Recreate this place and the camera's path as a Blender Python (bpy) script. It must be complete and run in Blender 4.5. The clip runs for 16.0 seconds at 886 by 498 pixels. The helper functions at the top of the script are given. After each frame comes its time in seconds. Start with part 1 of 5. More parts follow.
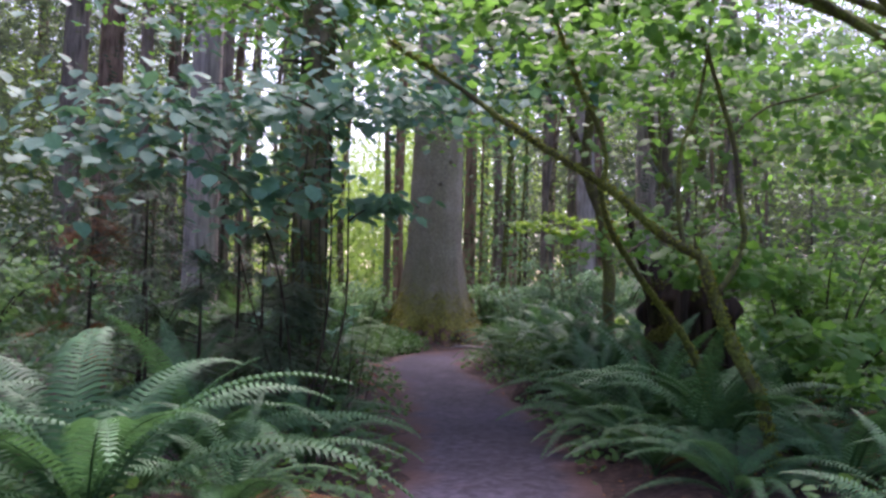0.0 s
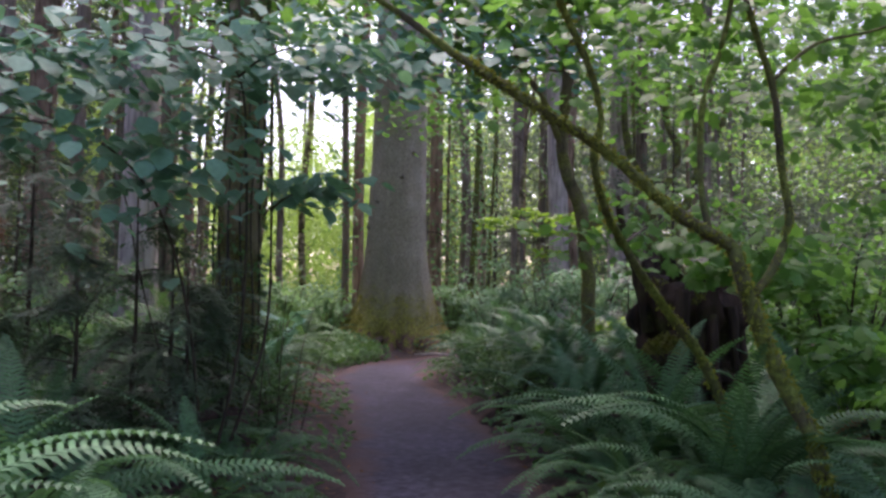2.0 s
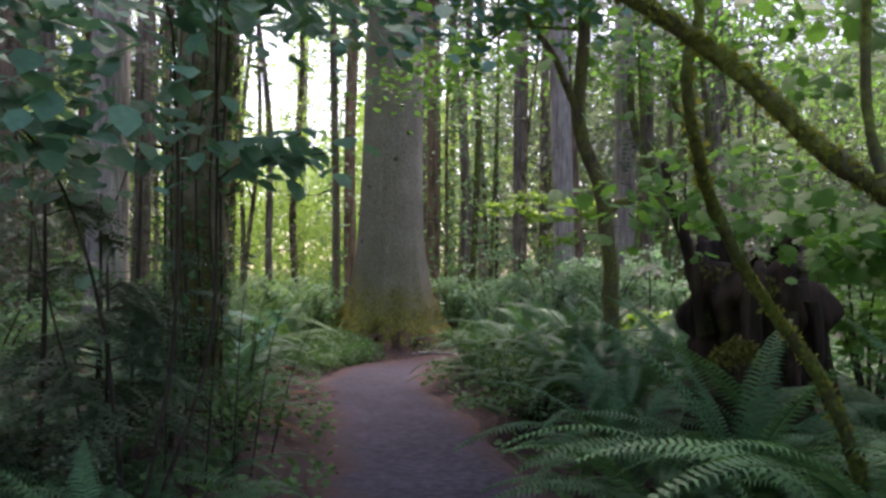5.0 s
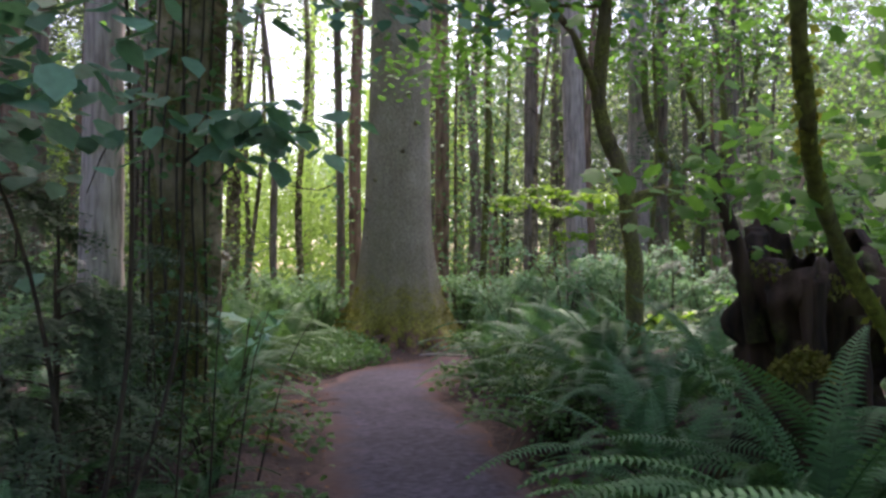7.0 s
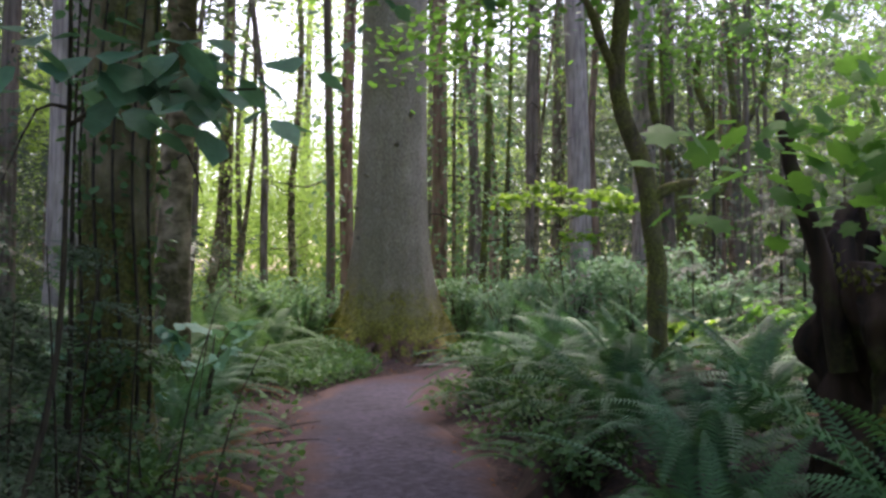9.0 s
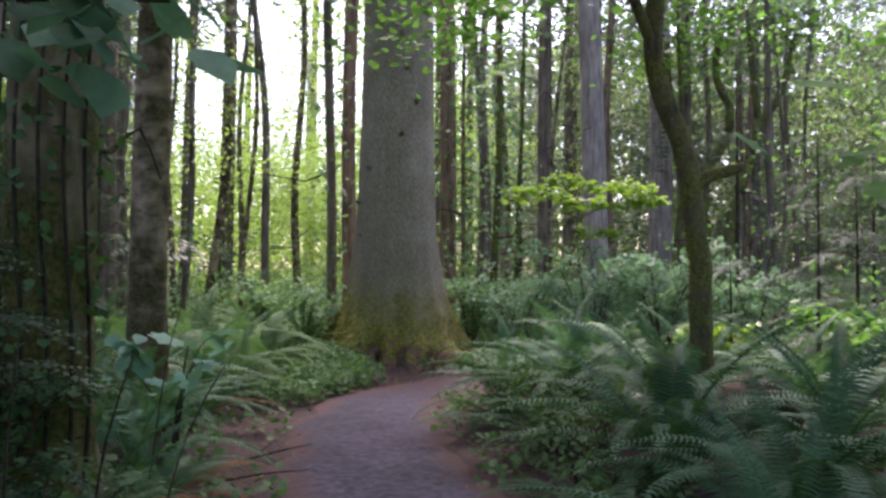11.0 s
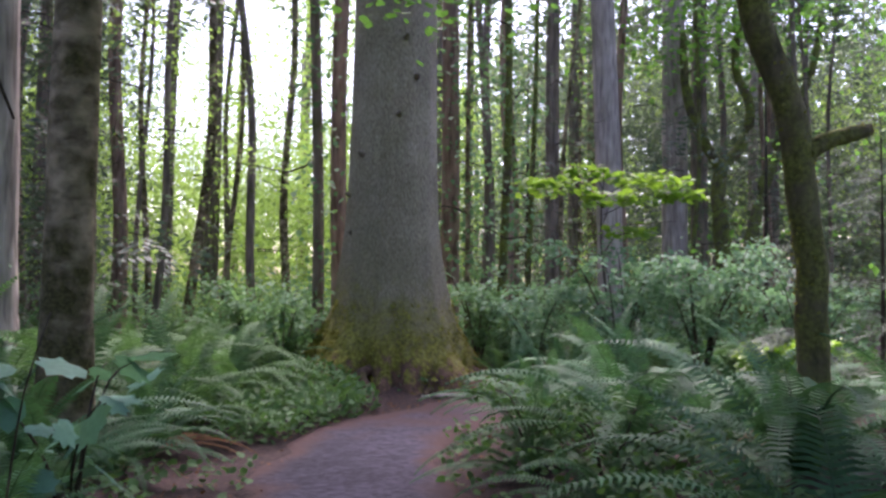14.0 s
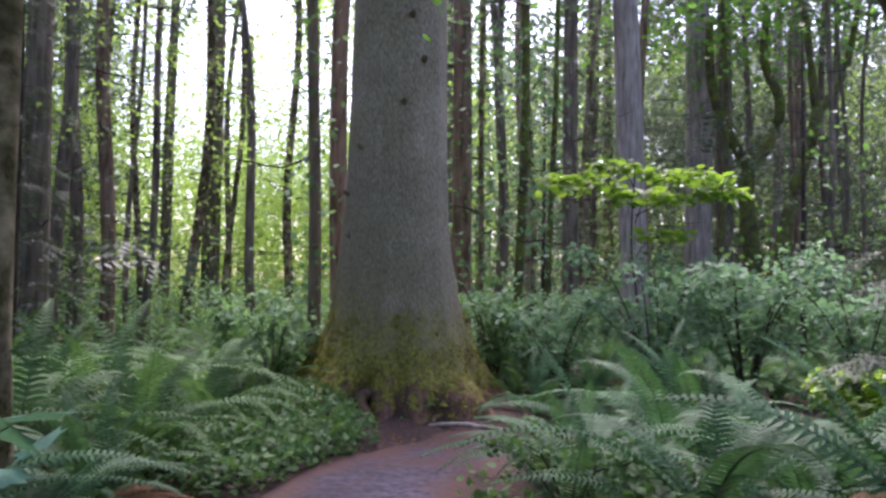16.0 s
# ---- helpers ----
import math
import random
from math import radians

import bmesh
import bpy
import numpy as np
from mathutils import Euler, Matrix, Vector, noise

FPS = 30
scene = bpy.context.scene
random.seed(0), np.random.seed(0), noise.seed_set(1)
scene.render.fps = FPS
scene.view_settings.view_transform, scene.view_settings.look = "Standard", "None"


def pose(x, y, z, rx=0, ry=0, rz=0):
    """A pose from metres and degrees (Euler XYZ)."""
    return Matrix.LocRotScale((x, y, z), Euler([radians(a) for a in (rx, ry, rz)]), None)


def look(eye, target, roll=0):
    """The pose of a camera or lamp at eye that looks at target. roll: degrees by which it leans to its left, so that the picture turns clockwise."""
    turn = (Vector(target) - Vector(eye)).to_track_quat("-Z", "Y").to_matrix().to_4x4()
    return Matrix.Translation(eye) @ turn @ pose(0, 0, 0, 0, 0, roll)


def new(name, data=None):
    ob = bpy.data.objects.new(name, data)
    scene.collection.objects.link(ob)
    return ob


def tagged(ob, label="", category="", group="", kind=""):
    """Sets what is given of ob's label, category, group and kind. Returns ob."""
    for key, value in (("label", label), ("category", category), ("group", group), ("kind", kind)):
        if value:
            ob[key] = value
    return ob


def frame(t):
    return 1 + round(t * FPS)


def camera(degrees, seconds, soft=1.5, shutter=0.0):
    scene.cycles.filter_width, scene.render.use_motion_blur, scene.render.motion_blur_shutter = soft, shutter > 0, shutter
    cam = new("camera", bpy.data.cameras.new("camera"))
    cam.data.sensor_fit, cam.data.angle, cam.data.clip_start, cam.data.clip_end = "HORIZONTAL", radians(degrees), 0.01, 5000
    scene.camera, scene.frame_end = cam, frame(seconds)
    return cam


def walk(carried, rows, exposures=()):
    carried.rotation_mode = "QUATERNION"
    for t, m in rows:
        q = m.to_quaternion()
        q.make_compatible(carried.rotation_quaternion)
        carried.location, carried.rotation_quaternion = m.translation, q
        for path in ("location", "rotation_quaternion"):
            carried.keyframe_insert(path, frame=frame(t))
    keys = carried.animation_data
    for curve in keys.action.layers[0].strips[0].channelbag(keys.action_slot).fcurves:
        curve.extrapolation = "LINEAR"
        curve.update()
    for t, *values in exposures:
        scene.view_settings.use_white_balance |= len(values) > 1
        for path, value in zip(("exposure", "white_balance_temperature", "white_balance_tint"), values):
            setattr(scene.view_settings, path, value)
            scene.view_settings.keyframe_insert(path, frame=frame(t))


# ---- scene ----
cam = camera(56.4, 16.0, soft=2.8)
# seconds, eye, target, roll
PATH = [
    (0, (0.069, 0.796, 1.398), (0.361, 2.772, 1.491), 1.8),
    (0.5, (0.155, 1.102, 1.402), (0.455, 3.077, 1.497), 1.8),
    (1, (0.305, 1.575, 1.398), (0.621, 3.547, 1.496), 1.7),
    (1.5, (0.405, 1.988, 1.408), (0.745, 3.956, 1.505), 1.7),
    (2, (0.475, 2.314, 1.407), (0.837, 4.278, 1.506), 1.4),
    (2.5, (0.524, 2.576, 1.42), (0.897, 4.539, 1.514), 1.4),
    (3, (0.588, 2.903, 1.419), (0.974, 4.863, 1.515), 1.1),
    (3.5, (0.625, 3.195, 1.42), (1.022, 5.153, 1.514), 1.0),
    (4, (0.689, 3.466, 1.413), (1.082, 5.425, 1.506), 0.9),
    (4.5, (0.725, 3.658, 1.435), (1.103, 5.62, 1.516), 0.8),
    (5, (0.734, 3.855, 1.435), (1.102, 5.819, 1.511), 0.7),
    (7.5, (0.922, 4.867, 1.46), (1.268, 6.836, 1.529), 0.6),
    (8, (0.974, 5.162, 1.476), (1.324, 7.13, 1.546), 0.7),
    (8.5, (1.043, 5.468, 1.478), (1.393, 7.435, 1.552), 0.7),
    (11, (1.296, 6.847, 1.511), (1.625, 8.819, 1.58), 0.5),
    (11.5, (1.331, 7.133, 1.511), (1.648, 9.107, 1.588), 0.5),
    (12, (1.361, 7.419, 1.512), (1.67, 9.393, 1.594), 0.5),
    (12.5, (1.411, 7.754, 1.499), (1.721, 9.728, 1.583), 0.5),
    (13, (1.457, 8.063, 1.5), (1.773, 10.036, 1.581), 0.4),
    (13.5, (1.495, 8.451, 1.475), (1.821, 10.423, 1.561), 0.3),
    (14, (1.503, 8.797, 1.484), (1.842, 10.766, 1.57), 0.7),
    (14.5, (1.539, 9.15, 1.479), (1.882, 11.118, 1.57), 0.6),
    (15, (1.603, 9.477, 1.486), (1.94, 11.446, 1.581), 0.6),
    (15.5, (1.667, 9.826, 1.53), (1.995, 11.797, 1.623), 0.6),
    (16, (1.739, 10.16, 1.604), (2.052, 12.133, 1.691), 0.8),
]
EXPOSURES = [(0.0, 1.95, 6200, 41), (3.5, 1.93, 6520, 34), (8.5, 2.04, 6650, 29), (12.5, 2.02, 6300, 33), (16.0, 2.02, 6100, 35)]
walk(cam, [(t, look(eye, target, roll)) for t, eye, target, roll in PATH], EXPOSURES)

# ---- sky and sun ----
world = bpy.data.worlds.new("sky")
scene.world = world
world.use_nodes = True
wn = world.node_tree.nodes
sky = wn.new("ShaderNodeTexSky")
sky.sky_type, sky.sun_disc = "NISHITA", False
sky.sun_elevation, sky.sun_rotation = radians(58), radians(10)
sky.air_density, sky.dust_density = 1.0, 3.0
wn["Background"].inputs["Strength"].default_value = 0.15
world.node_tree.links.new(sky.outputs[0], wn["Background"].inputs["Color"])
sun = new("sun", bpy.data.lights.new("sun", "SUN"))
sun.data.energy, sun.data.angle, sun.data.color = 3.3, radians(32), (1.0, 0.95, 0.86)
sun.matrix_world = look((4.6, 26.1, 42.4), (0, 0, 0))

rng = np.random.default_rng(7)


# ---- materials ----
def nodes_of(name):
    m = bpy.data.materials.new(name)
    m.use_nodes = True
    return m, m.node_tree.nodes, m.node_tree.links, m.node_tree.nodes["Principled BSDF"]


def ramp(n, stops):
    r = n.new("ShaderNodeValToRGB")
    el = r.color_ramp.elements
    while len(el) < len(stops):
        el.new(0.5)
    for e, (p, c) in zip(el, stops):
        e.position, e.color = p, (*c, 1)
    return r


def leaf_mat(name, dark, light, through_col, rough=0.45, trans=0.35, spec=0.5):
    """Leaf blade: hue differs leaf by leaf and plant by plant, light shines through."""
    m, n, l, p = nodes_of(name)
    geo, info = n.new("ShaderNodeNewGeometry"), n.new("ShaderNodeObjectInfo")
    mixv = n.new("ShaderNodeMath")
    mixv.operation = "MULTIPLY_ADD"
    l.new(info.outputs["Random"], mixv.inputs[0])
    mixv.inputs[1].default_value = 0.4
    half = n.new("ShaderNodeMath")
    half.operation = "MULTIPLY"
    half.inputs[1].default_value = 0.6
    l.new(geo.outputs["Random Per Island"], half.inputs[0])
    l.new(half.outputs[0], mixv.inputs[2])
    r = ramp(n, [(0.0, dark), (0.75, light), (1.0, tuple(min(1, c * 1.35) for c in light))])
    l.new(mixv.outputs[0], r.inputs[0])
    co, nz = n.new("ShaderNodeTexCoord"), n.new("ShaderNodeTexNoise")
    nz.inputs["Scale"].default_value = 30
    l.new(co.outputs["Object"], nz.inputs["Vector"])
    mul = n.new("ShaderNodeMix")
    mul.data_type, mul.blend_type = "RGBA", "MULTIPLY"
    mul.inputs[0].default_value = 0.5
    l.new(r.outputs[0], mul.inputs[6])
    l.new(ramp_link(n, l, nz.outputs[0], [(0.3, (0.6, 0.6, 0.55)), (0.7, (1.2, 1.2, 1.1))]), mul.inputs[7])
    l.new(mul.outputs[2], p.inputs["Base Color"])
    p.inputs["Roughness"].default_value = rough
    p.inputs["Specular IOR Level"].default_value = spec
    tr, mx = n.new("ShaderNodeBsdfTranslucent"), n.new("ShaderNodeMixShader")
    hue = n.new("ShaderNodeMix")
    hue.data_type = "RGBA"
    hue.inputs[0].default_value = 0.65
    l.new(mul.outputs[2], hue.inputs[6])
    hue.inputs[7].default_value = (*through_col, 1)
    l.new(hue.outputs[2], tr.inputs["Color"])
    mx.inputs[0].default_value = trans
    l.new(p.outputs[0], mx.inputs[1])
    l.new(tr.outputs[0], mx.inputs[2])
    l.new(mx.outputs[0], n["Material Output"].inputs["Surface"])
    return m


def ramp_link(n, l, socket, stops):
    r = ramp(n, stops)
    l.new(socket, r.inputs[0])
    return r.outputs[0]


def bark_mat(name, dark, light, fissure=14.0, stretch=0.18, moss=0.0, moss_top=0.0, patches=0.0, bump=0.6, moss_col=(0.075, 0.085, 0.016)):
    """Bark in object metres: long fissures, blotches, moss near the ground and in patches."""
    m, n, l, p = nodes_of(name)
    co = n.new("ShaderNodeTexCoord")
    mp = n.new("ShaderNodeMapping")
    mp.inputs["Scale"].default_value = (1, 1, stretch)
    l.new(co.outputs["Object"], mp.inputs["Vector"])
    fine, broad = n.new("ShaderNodeTexNoise"), n.new("ShaderNodeTexNoise")
    fine.inputs["Scale"].default_value, fine.inputs["Detail"].default_value = fissure, 8
    fine.inputs["Distortion"].default_value = 0.4
    l.new(mp.outputs[0], fine.inputs["Vector"])
    broad.inputs["Scale"].default_value, broad.inputs["Detail"].default_value = 1.6, 5
    l.new(co.outputs["Object"], broad.inputs["Vector"])
    base = ramp_link(n, l, fine.outputs[0], [(0.32, dark), (0.55, light), (0.75, tuple(c * 1.3 for c in light))])
    blot = n.new("ShaderNodeMix")
    blot.data_type, blot.blend_type = "RGBA", "MULTIPLY"
    blot.inputs[0].default_value = 0.75
    l.new(base, blot.inputs[6])
    l.new(ramp_link(n, l, broad.outputs[0], [(0.3, (0.55, 0.55, 0.5)), (0.65, (1.15, 1.12, 1.08))]), blot.inputs[7])
    out = blot.outputs[2]
    if moss or patches:
        sep = n.new("ShaderNodeSeparateXYZ")
        l.new(co.outputs["Object"], sep.inputs[0])
        hgt = n.new("ShaderNodeMapRange")
        hgt.inputs["From Min"].default_value, hgt.inputs["From Max"].default_value = moss_top, moss_top * 0.35
        hgt.inputs["To Max"].default_value = moss
        l.new(sep.outputs[2], hgt.inputs["Value"])
        mn = n.new("ShaderNodeTexNoise")
        mn.inputs["Scale"].default_value, mn.inputs["Detail"].default_value = 4.0, 6
        l.new(co.outputs["Object"], mn.inputs["Vector"])
        add = n.new("ShaderNodeMath")
        add.operation = "MULTIPLY_ADD"
        l.new(mn.outputs[0], add.inputs[0])
        add.inputs[1].default_value = 2.6
        l.new(hgt.outputs[0], add.inputs[2])
        fac = n.new("ShaderNodeMapRange")
        fac.inputs["From Min"].default_value, fac.inputs["From Max"].default_value = 1.5 - patches, 2.1 - patches
        l.new(add.outputs[0], fac.inputs["Value"])
        mm = n.new("ShaderNodeMix")
        mm.data_type = "RGBA"
        l.new(fac.outputs[0], mm.inputs[0])
        l.new(out, mm.inputs[6])
        tuft = n.new("ShaderNodeTexNoise")
        tuft.inputs["Scale"].default_value, tuft.inputs["Detail"].default_value = 35, 4
        l.new(co.outputs["Object"], tuft.inputs["Vector"])
        l.new(ramp_link(n, l, tuft.outputs[0], [(0.3, tuple(c * 0.45 for c in moss_col)), (0.7, tuple(c * 1.6 for c in moss_col))]), mm.inputs[7])
        out = mm.outputs[2]
    l.new(out, p.inputs["Base Color"])
    p.inputs["Roughness"].default_value = 0.9
    p.inputs["Specular IOR Level"].default_value = 0.25
    bp = n.new("ShaderNodeBump")
    bp.inputs["Strength"].default_value, bp.inputs["Distance"].default_value = bump, 0.03
    l.new(fine.outputs[0], bp.inputs["Height"])
    l.new(bp.outputs[0], p.inputs["Normal"])
    return m


def soil_mat(name, stops, scale, bump, fleck=None, litter=None):
    m, n, l, p = nodes_of(name)
    co = n.new("ShaderNodeTexCoord")
    a, b, c = (n.new("ShaderNodeTexNoise") for _ in range(3))
    for t, sc, det in ((a, scale, 8), (b, 0.9, 4), (c, 120.0, 3)):
        t.inputs["Scale"].default_value, t.inputs["Detail"].default_value = sc, det
        l.new(co.outputs["Object"], t.inputs["Vector"])
    mx = n.new("ShaderNodeMix")
    mx.data_type, mx.blend_type = "RGBA", "MULTIPLY"
    mx.inputs[0].default_value = 0.8
    l.new(ramp_link(n, l, a.outputs[0], stops), mx.inputs[6])
    l.new(ramp_link(n, l, b.outputs[0], [(0.35, (0.65, 0.62, 0.62)), (0.65, (1.25, 1.2, 1.2))]), mx.inputs[7])
    out = mx.outputs[2]
    if fleck:
        fm = n.new("ShaderNodeMix")
        fm.data_type = "RGBA"
        l.new(ramp_link(n, l, c.outputs[0], [(0.62, (0, 0, 0)), (0.7, (0.6, 0.6, 0.6))]), fm.inputs[0])
        l.new(out, fm.inputs[6])
        fm.inputs[7].default_value = (*fleck, 1)
        out = fm.outputs[2]
    if litter:
        d = n.new("ShaderNodeTexNoise")
        d.inputs["Scale"].default_value, d.inputs["Detail"].default_value = 2.2, 9
        l.new(co.outputs["Object"], d.inputs["Vector"])
        lm = n.new("ShaderNodeMix")
        lm.data_type = "RGBA"
        at = n.new("ShaderNodeAttribute")
        at.attribute_name = "edge"
        sm = n.new("ShaderNodeMath")
        sm.operation = "MULTIPLY_ADD"
        l.new(d.outputs[0], sm.inputs[0])
        sm.inputs[1].default_value = 0.9
        l.new(at.outputs["Fac"], sm.inputs[2])
        l.new(ramp_link(n, l, sm.outputs[0], [(0.58, (0, 0, 0)), (0.98, (1, 1, 1))]), lm.inputs[0])
        l.new(out, lm.inputs[6])
        lm.inputs[7].default_value = (*litter, 1)
        out = lm.outputs[2]
    l.new(out, p.inputs["Base Color"])
    p.inputs["Roughness"].default_value = 0.92
    p.inputs["Specular IOR Level"].default_value = 0.3
    bp = n.new("ShaderNodeBump")
    bp.inputs["Strength"].default_value, bp.inputs["Distance"].default_value = bump, 0.02
    l.new(a.outputs[0], bp.inputs["Height"])
    l.new(bp.outputs[0], p.inputs["Normal"])
    return m


def spruce_mat():
    """Old spruce: small grey scales in upright rows, a brown green coating that takes in shade on the west, moss low
    down, bare red brown wood at the roots.
    """
    m, n, l, p = nodes_of("old_spruce_bark")
    co, mp, sep = n.new("ShaderNodeTexCoord"), n.new("ShaderNodeMapping"), n.new("ShaderNodeSeparateXYZ")
    mp.inputs["Scale"].default_value = (1, 1, 0.45)
    l.new(co.outputs["Object"], mp.inputs["Vector"])
    l.new(co.outputs["Object"], sep.inputs[0])

    def noise_of(scale, detail, stretched=False):
        t = n.new("ShaderNodeTexNoise")
        t.inputs["Scale"].default_value, t.inputs["Detail"].default_value = scale, detail
        l.new((mp if stretched else co).outputs[0 if stretched else "Object"], t.inputs["Vector"])
        return t.outputs[0]

    def mixed(fac, a, b, kind="MIX"):
        x = n.new("ShaderNodeMix")
        x.data_type, x.blend_type = "RGBA", kind
        if isinstance(fac, float):
            x.inputs[0].default_value = fac
        else:
            l.new(fac, x.inputs[0])
        l.new(a, x.inputs[6])
        l.new(b, x.inputs[7])
        return x.outputs[2]

    def below(height, soft, noise_socket, wobble, west=0.0):
        """1 below a wavering height, 0 above it."""
        a = n.new("ShaderNodeMath")
        a.operation = "MULTIPLY_ADD"
        l.new(noise_socket, a.inputs[0])
        a.inputs[1].default_value = wobble
        l.new(sep.outputs[2], a.inputs[2])
        b = n.new("ShaderNodeMath")
        b.operation = "MULTIPLY_ADD"
        l.new(sep.outputs[0], b.inputs[0])
        b.inputs[1].default_value = west
        l.new(a.outputs[0], b.inputs[2])
        r = n.new("ShaderNodeMapRange")
        r.inputs["From Min"].default_value, r.inputs["From Max"].default_value = height + wobble * 0.5 + soft, height + wobble * 0.5 - soft
        l.new(b.outputs[0], r.inputs["Value"])
        return r.outputs[0]

    scales = n.new("ShaderNodeTexVoronoi")
    scales.inputs["Scale"].default_value = 34
    l.new(mp.outputs[0], scales.inputs["Vector"])
    fine, broad, mid = noise_of(40, 7, True), noise_of(1.5, 5), noise_of(7, 5)
    bark = ramp_link(n, l, fine, [(0.3, (0.25, 0.208, 0.176)), (0.55, (0.385, 0.328, 0.285)), (0.75, (0.49, 0.43, 0.38))])
    bark = mixed(0.6, bark, ramp_link(n, l, scales.outputs["Distance"], [(0.1, (1.08, 1.08, 1.08)), (0.6, (0.74, 0.73, 0.72))]), "MULTIPLY")
    bark = mixed(0.7, bark, ramp_link(n, l, broad, [(0.3, (0.72, 0.68, 0.62)), (0.68, (1.15, 1.12, 1.1))]), "MULTIPLY")
    film_shade = ramp_link(n, l, fine, [(0.3, (0.12, 0.102, 0.062)), (0.7, (0.24, 0.205, 0.13))])
    # olive coating climbs higher on the west, painting in that side's shade too
    bark = mixed(below(2.3, 1.6, broad, 1.6, 1.1), bark, film_shade)
    moss = ramp_link(n, l, noise_of(22, 7), [(0.3, (0.07, 0.062, 0.014)), (0.52, (0.2, 0.185, 0.035)), (0.72, (0.32, 0.29, 0.065))])
    bark = mixed(below(1.0, 0.5, mid, 1.7, 0.15), bark, moss)
    wood = ramp_link(n, l, noise_of(18, 6, True), [(0.3, (0.055, 0.03, 0.024)), (0.7, (0.19, 0.105, 0.08))])
    bark = mixed(below(0.36, 0.13, mid, 1.5), bark, wood)
    l.new(bark, p.inputs["Base Color"])
    p.inputs["Roughness"].default_value, p.inputs["Specular IOR Level"].default_value = 0.9, 0.2
    bp, bp2 = n.new("ShaderNodeBump"), n.new("ShaderNodeBump")
    bp.inputs["Strength"].default_value, bp.inputs["Distance"].default_value = 0.6, 0.02
    bp2.inputs["Strength"].default_value, bp2.inputs["Distance"].default_value = 0.5, 0.015
    bp2.invert = True
    l.new(fine, bp.inputs["Height"])
    l.new(scales.outputs["Distance"], bp2.inputs["Height"])
    l.new(bp.outputs[0], bp2.inputs["Normal"])
    l.new(bp2.outputs[0], p.inputs["Normal"])
    return m


M_GROUND = soil_mat("needle_litter", [(0.3, (0.014, 0.0085, 0.008)), (0.5, (0.04, 0.023, 0.0215)), (0.7, (0.078, 0.047, 0.042))], 22, 0.8, (0.2, 0.13, 0.08))
M_PATH = soil_mat("gravel_path", [(0.3, (0.019, 0.0165, 0.027)), (0.5, (0.041, 0.036, 0.054)), (0.7, (0.07, 0.061, 0.088))], 16, 0.5, (0.15, 0.135, 0.15), (0.068, 0.037, 0.034))
M_SPRUCE = spruce_mat()
M_GREY = bark_mat("grey_conifer_bark", (0.2, 0.166, 0.152), (0.37, 0.315, 0.295), 12, 0.12, bump=0.9)
M_DARK = bark_mat("dark_conifer_bark", (0.075, 0.06, 0.05), (0.19, 0.155, 0.13), 10, 0.12, moss=0.4, moss_top=1.5, bump=0.9)
M_RED = bark_mat("reddish_bark", (0.095, 0.06, 0.044), (0.25, 0.172, 0.134), 12, 0.14, bump=0.8)
M_ALDER = bark_mat("mottled_mossy_bark", (0.09, 0.068, 0.045), (0.31, 0.245, 0.175), 6, 1.6, moss=0.3, moss_top=1.5, patches=0.5, moss_col=(0.06, 0.052, 0.02))
M_SHAG = bark_mat("shaggy_mossy_bark", (0.1, 0.08, 0.055), (0.28, 0.225, 0.155), 9, 0.3, moss=0.4, moss_top=2.5, patches=0.5, bump=0.9, moss_col=(0.10, 0.095, 0.028))
M_MOSSY = bark_mat("moss_coated_bark", (0.03, 0.026, 0.018), (0.09, 0.075, 0.05), 16, 0.4, patches=0.6, bump=0.9, moss_col=(0.11, 0.13, 0.028))
M_SAP = bark_mat("brown_mossy_maple_bark", (0.05, 0.038, 0.026), (0.14, 0.11, 0.07), 14, 0.4, patches=0.5, bump=0.9, moss_col=(0.12, 0.116, 0.03))
M_ROOT = bark_mat("bare_red_brown_root", (0.05, 0.028, 0.022), (0.15, 0.09, 0.07), 20, 0.6, patches=0.25, moss_col=(0.10, 0.09, 0.025))
M_TWIG = bark_mat("dark_twig_bark", (0.018, 0.014, 0.011), (0.06, 0.048, 0.036), 30, 0.3)
M_STUMP = bark_mat("rotten_stump_wood", (0.009, 0.006, 0.005), (0.05, 0.03, 0.022), 9, 0.15, bump=1.0, patches=0.1, moss_col=(0.05, 0.055, 0.015))
M_FERN = leaf_mat("sword_fern_frond", (0.025, 0.072, 0.034), (0.066, 0.16, 0.074), (0.1, 0.25, 0.06), 0.56, 0.26, 0.2)
M_FERN2 = leaf_mat("pale_fern_frond", (0.028, 0.075, 0.028), (0.075, 0.155, 0.058), (0.13, 0.28, 0.06), 0.65, 0.28, 0.14)
M_DEAD = leaf_mat("dead_fern_frond", (0.10, 0.045, 0.02), (0.22, 0.11, 0.05), (0.25, 0.12, 0.04), 0.8, 0.15, 0.2)
M_MAPLE = leaf_mat("vine_maple_leaf", (0.045, 0.125, 0.026), (0.1, 0.235, 0.05), (0.185, 0.42, 0.055), 0.55, 0.43, 0.25)
M_BRIGHT = leaf_mat("bright_maple_leaf", (0.07, 0.15, 0.02), (0.14, 0.26, 0.03), (0.32, 0.55, 0.04), 0.5, 0.5)
# bluish sky sheen on broad leaves is put into this base colour
M_HAZEL = leaf_mat("sky_sheen_leaf", (0.08, 0.185, 0.135), (0.145, 0.295, 0.22), (0.15, 0.34, 0.11), 0.55, 0.32, 0.15)
M_SHRUB = leaf_mat("shrub_leaf", (0.06, 0.13, 0.065), (0.13, 0.24, 0.125), (0.2, 0.38, 0.09), 0.62, 0.35, 0.15)
M_ELDER = leaf_mat("pale_elder_leaf", (0.085, 0.17, 0.11), (0.165, 0.285, 0.185), (0.22, 0.42, 0.15), 0.55, 0.4, 0.2)
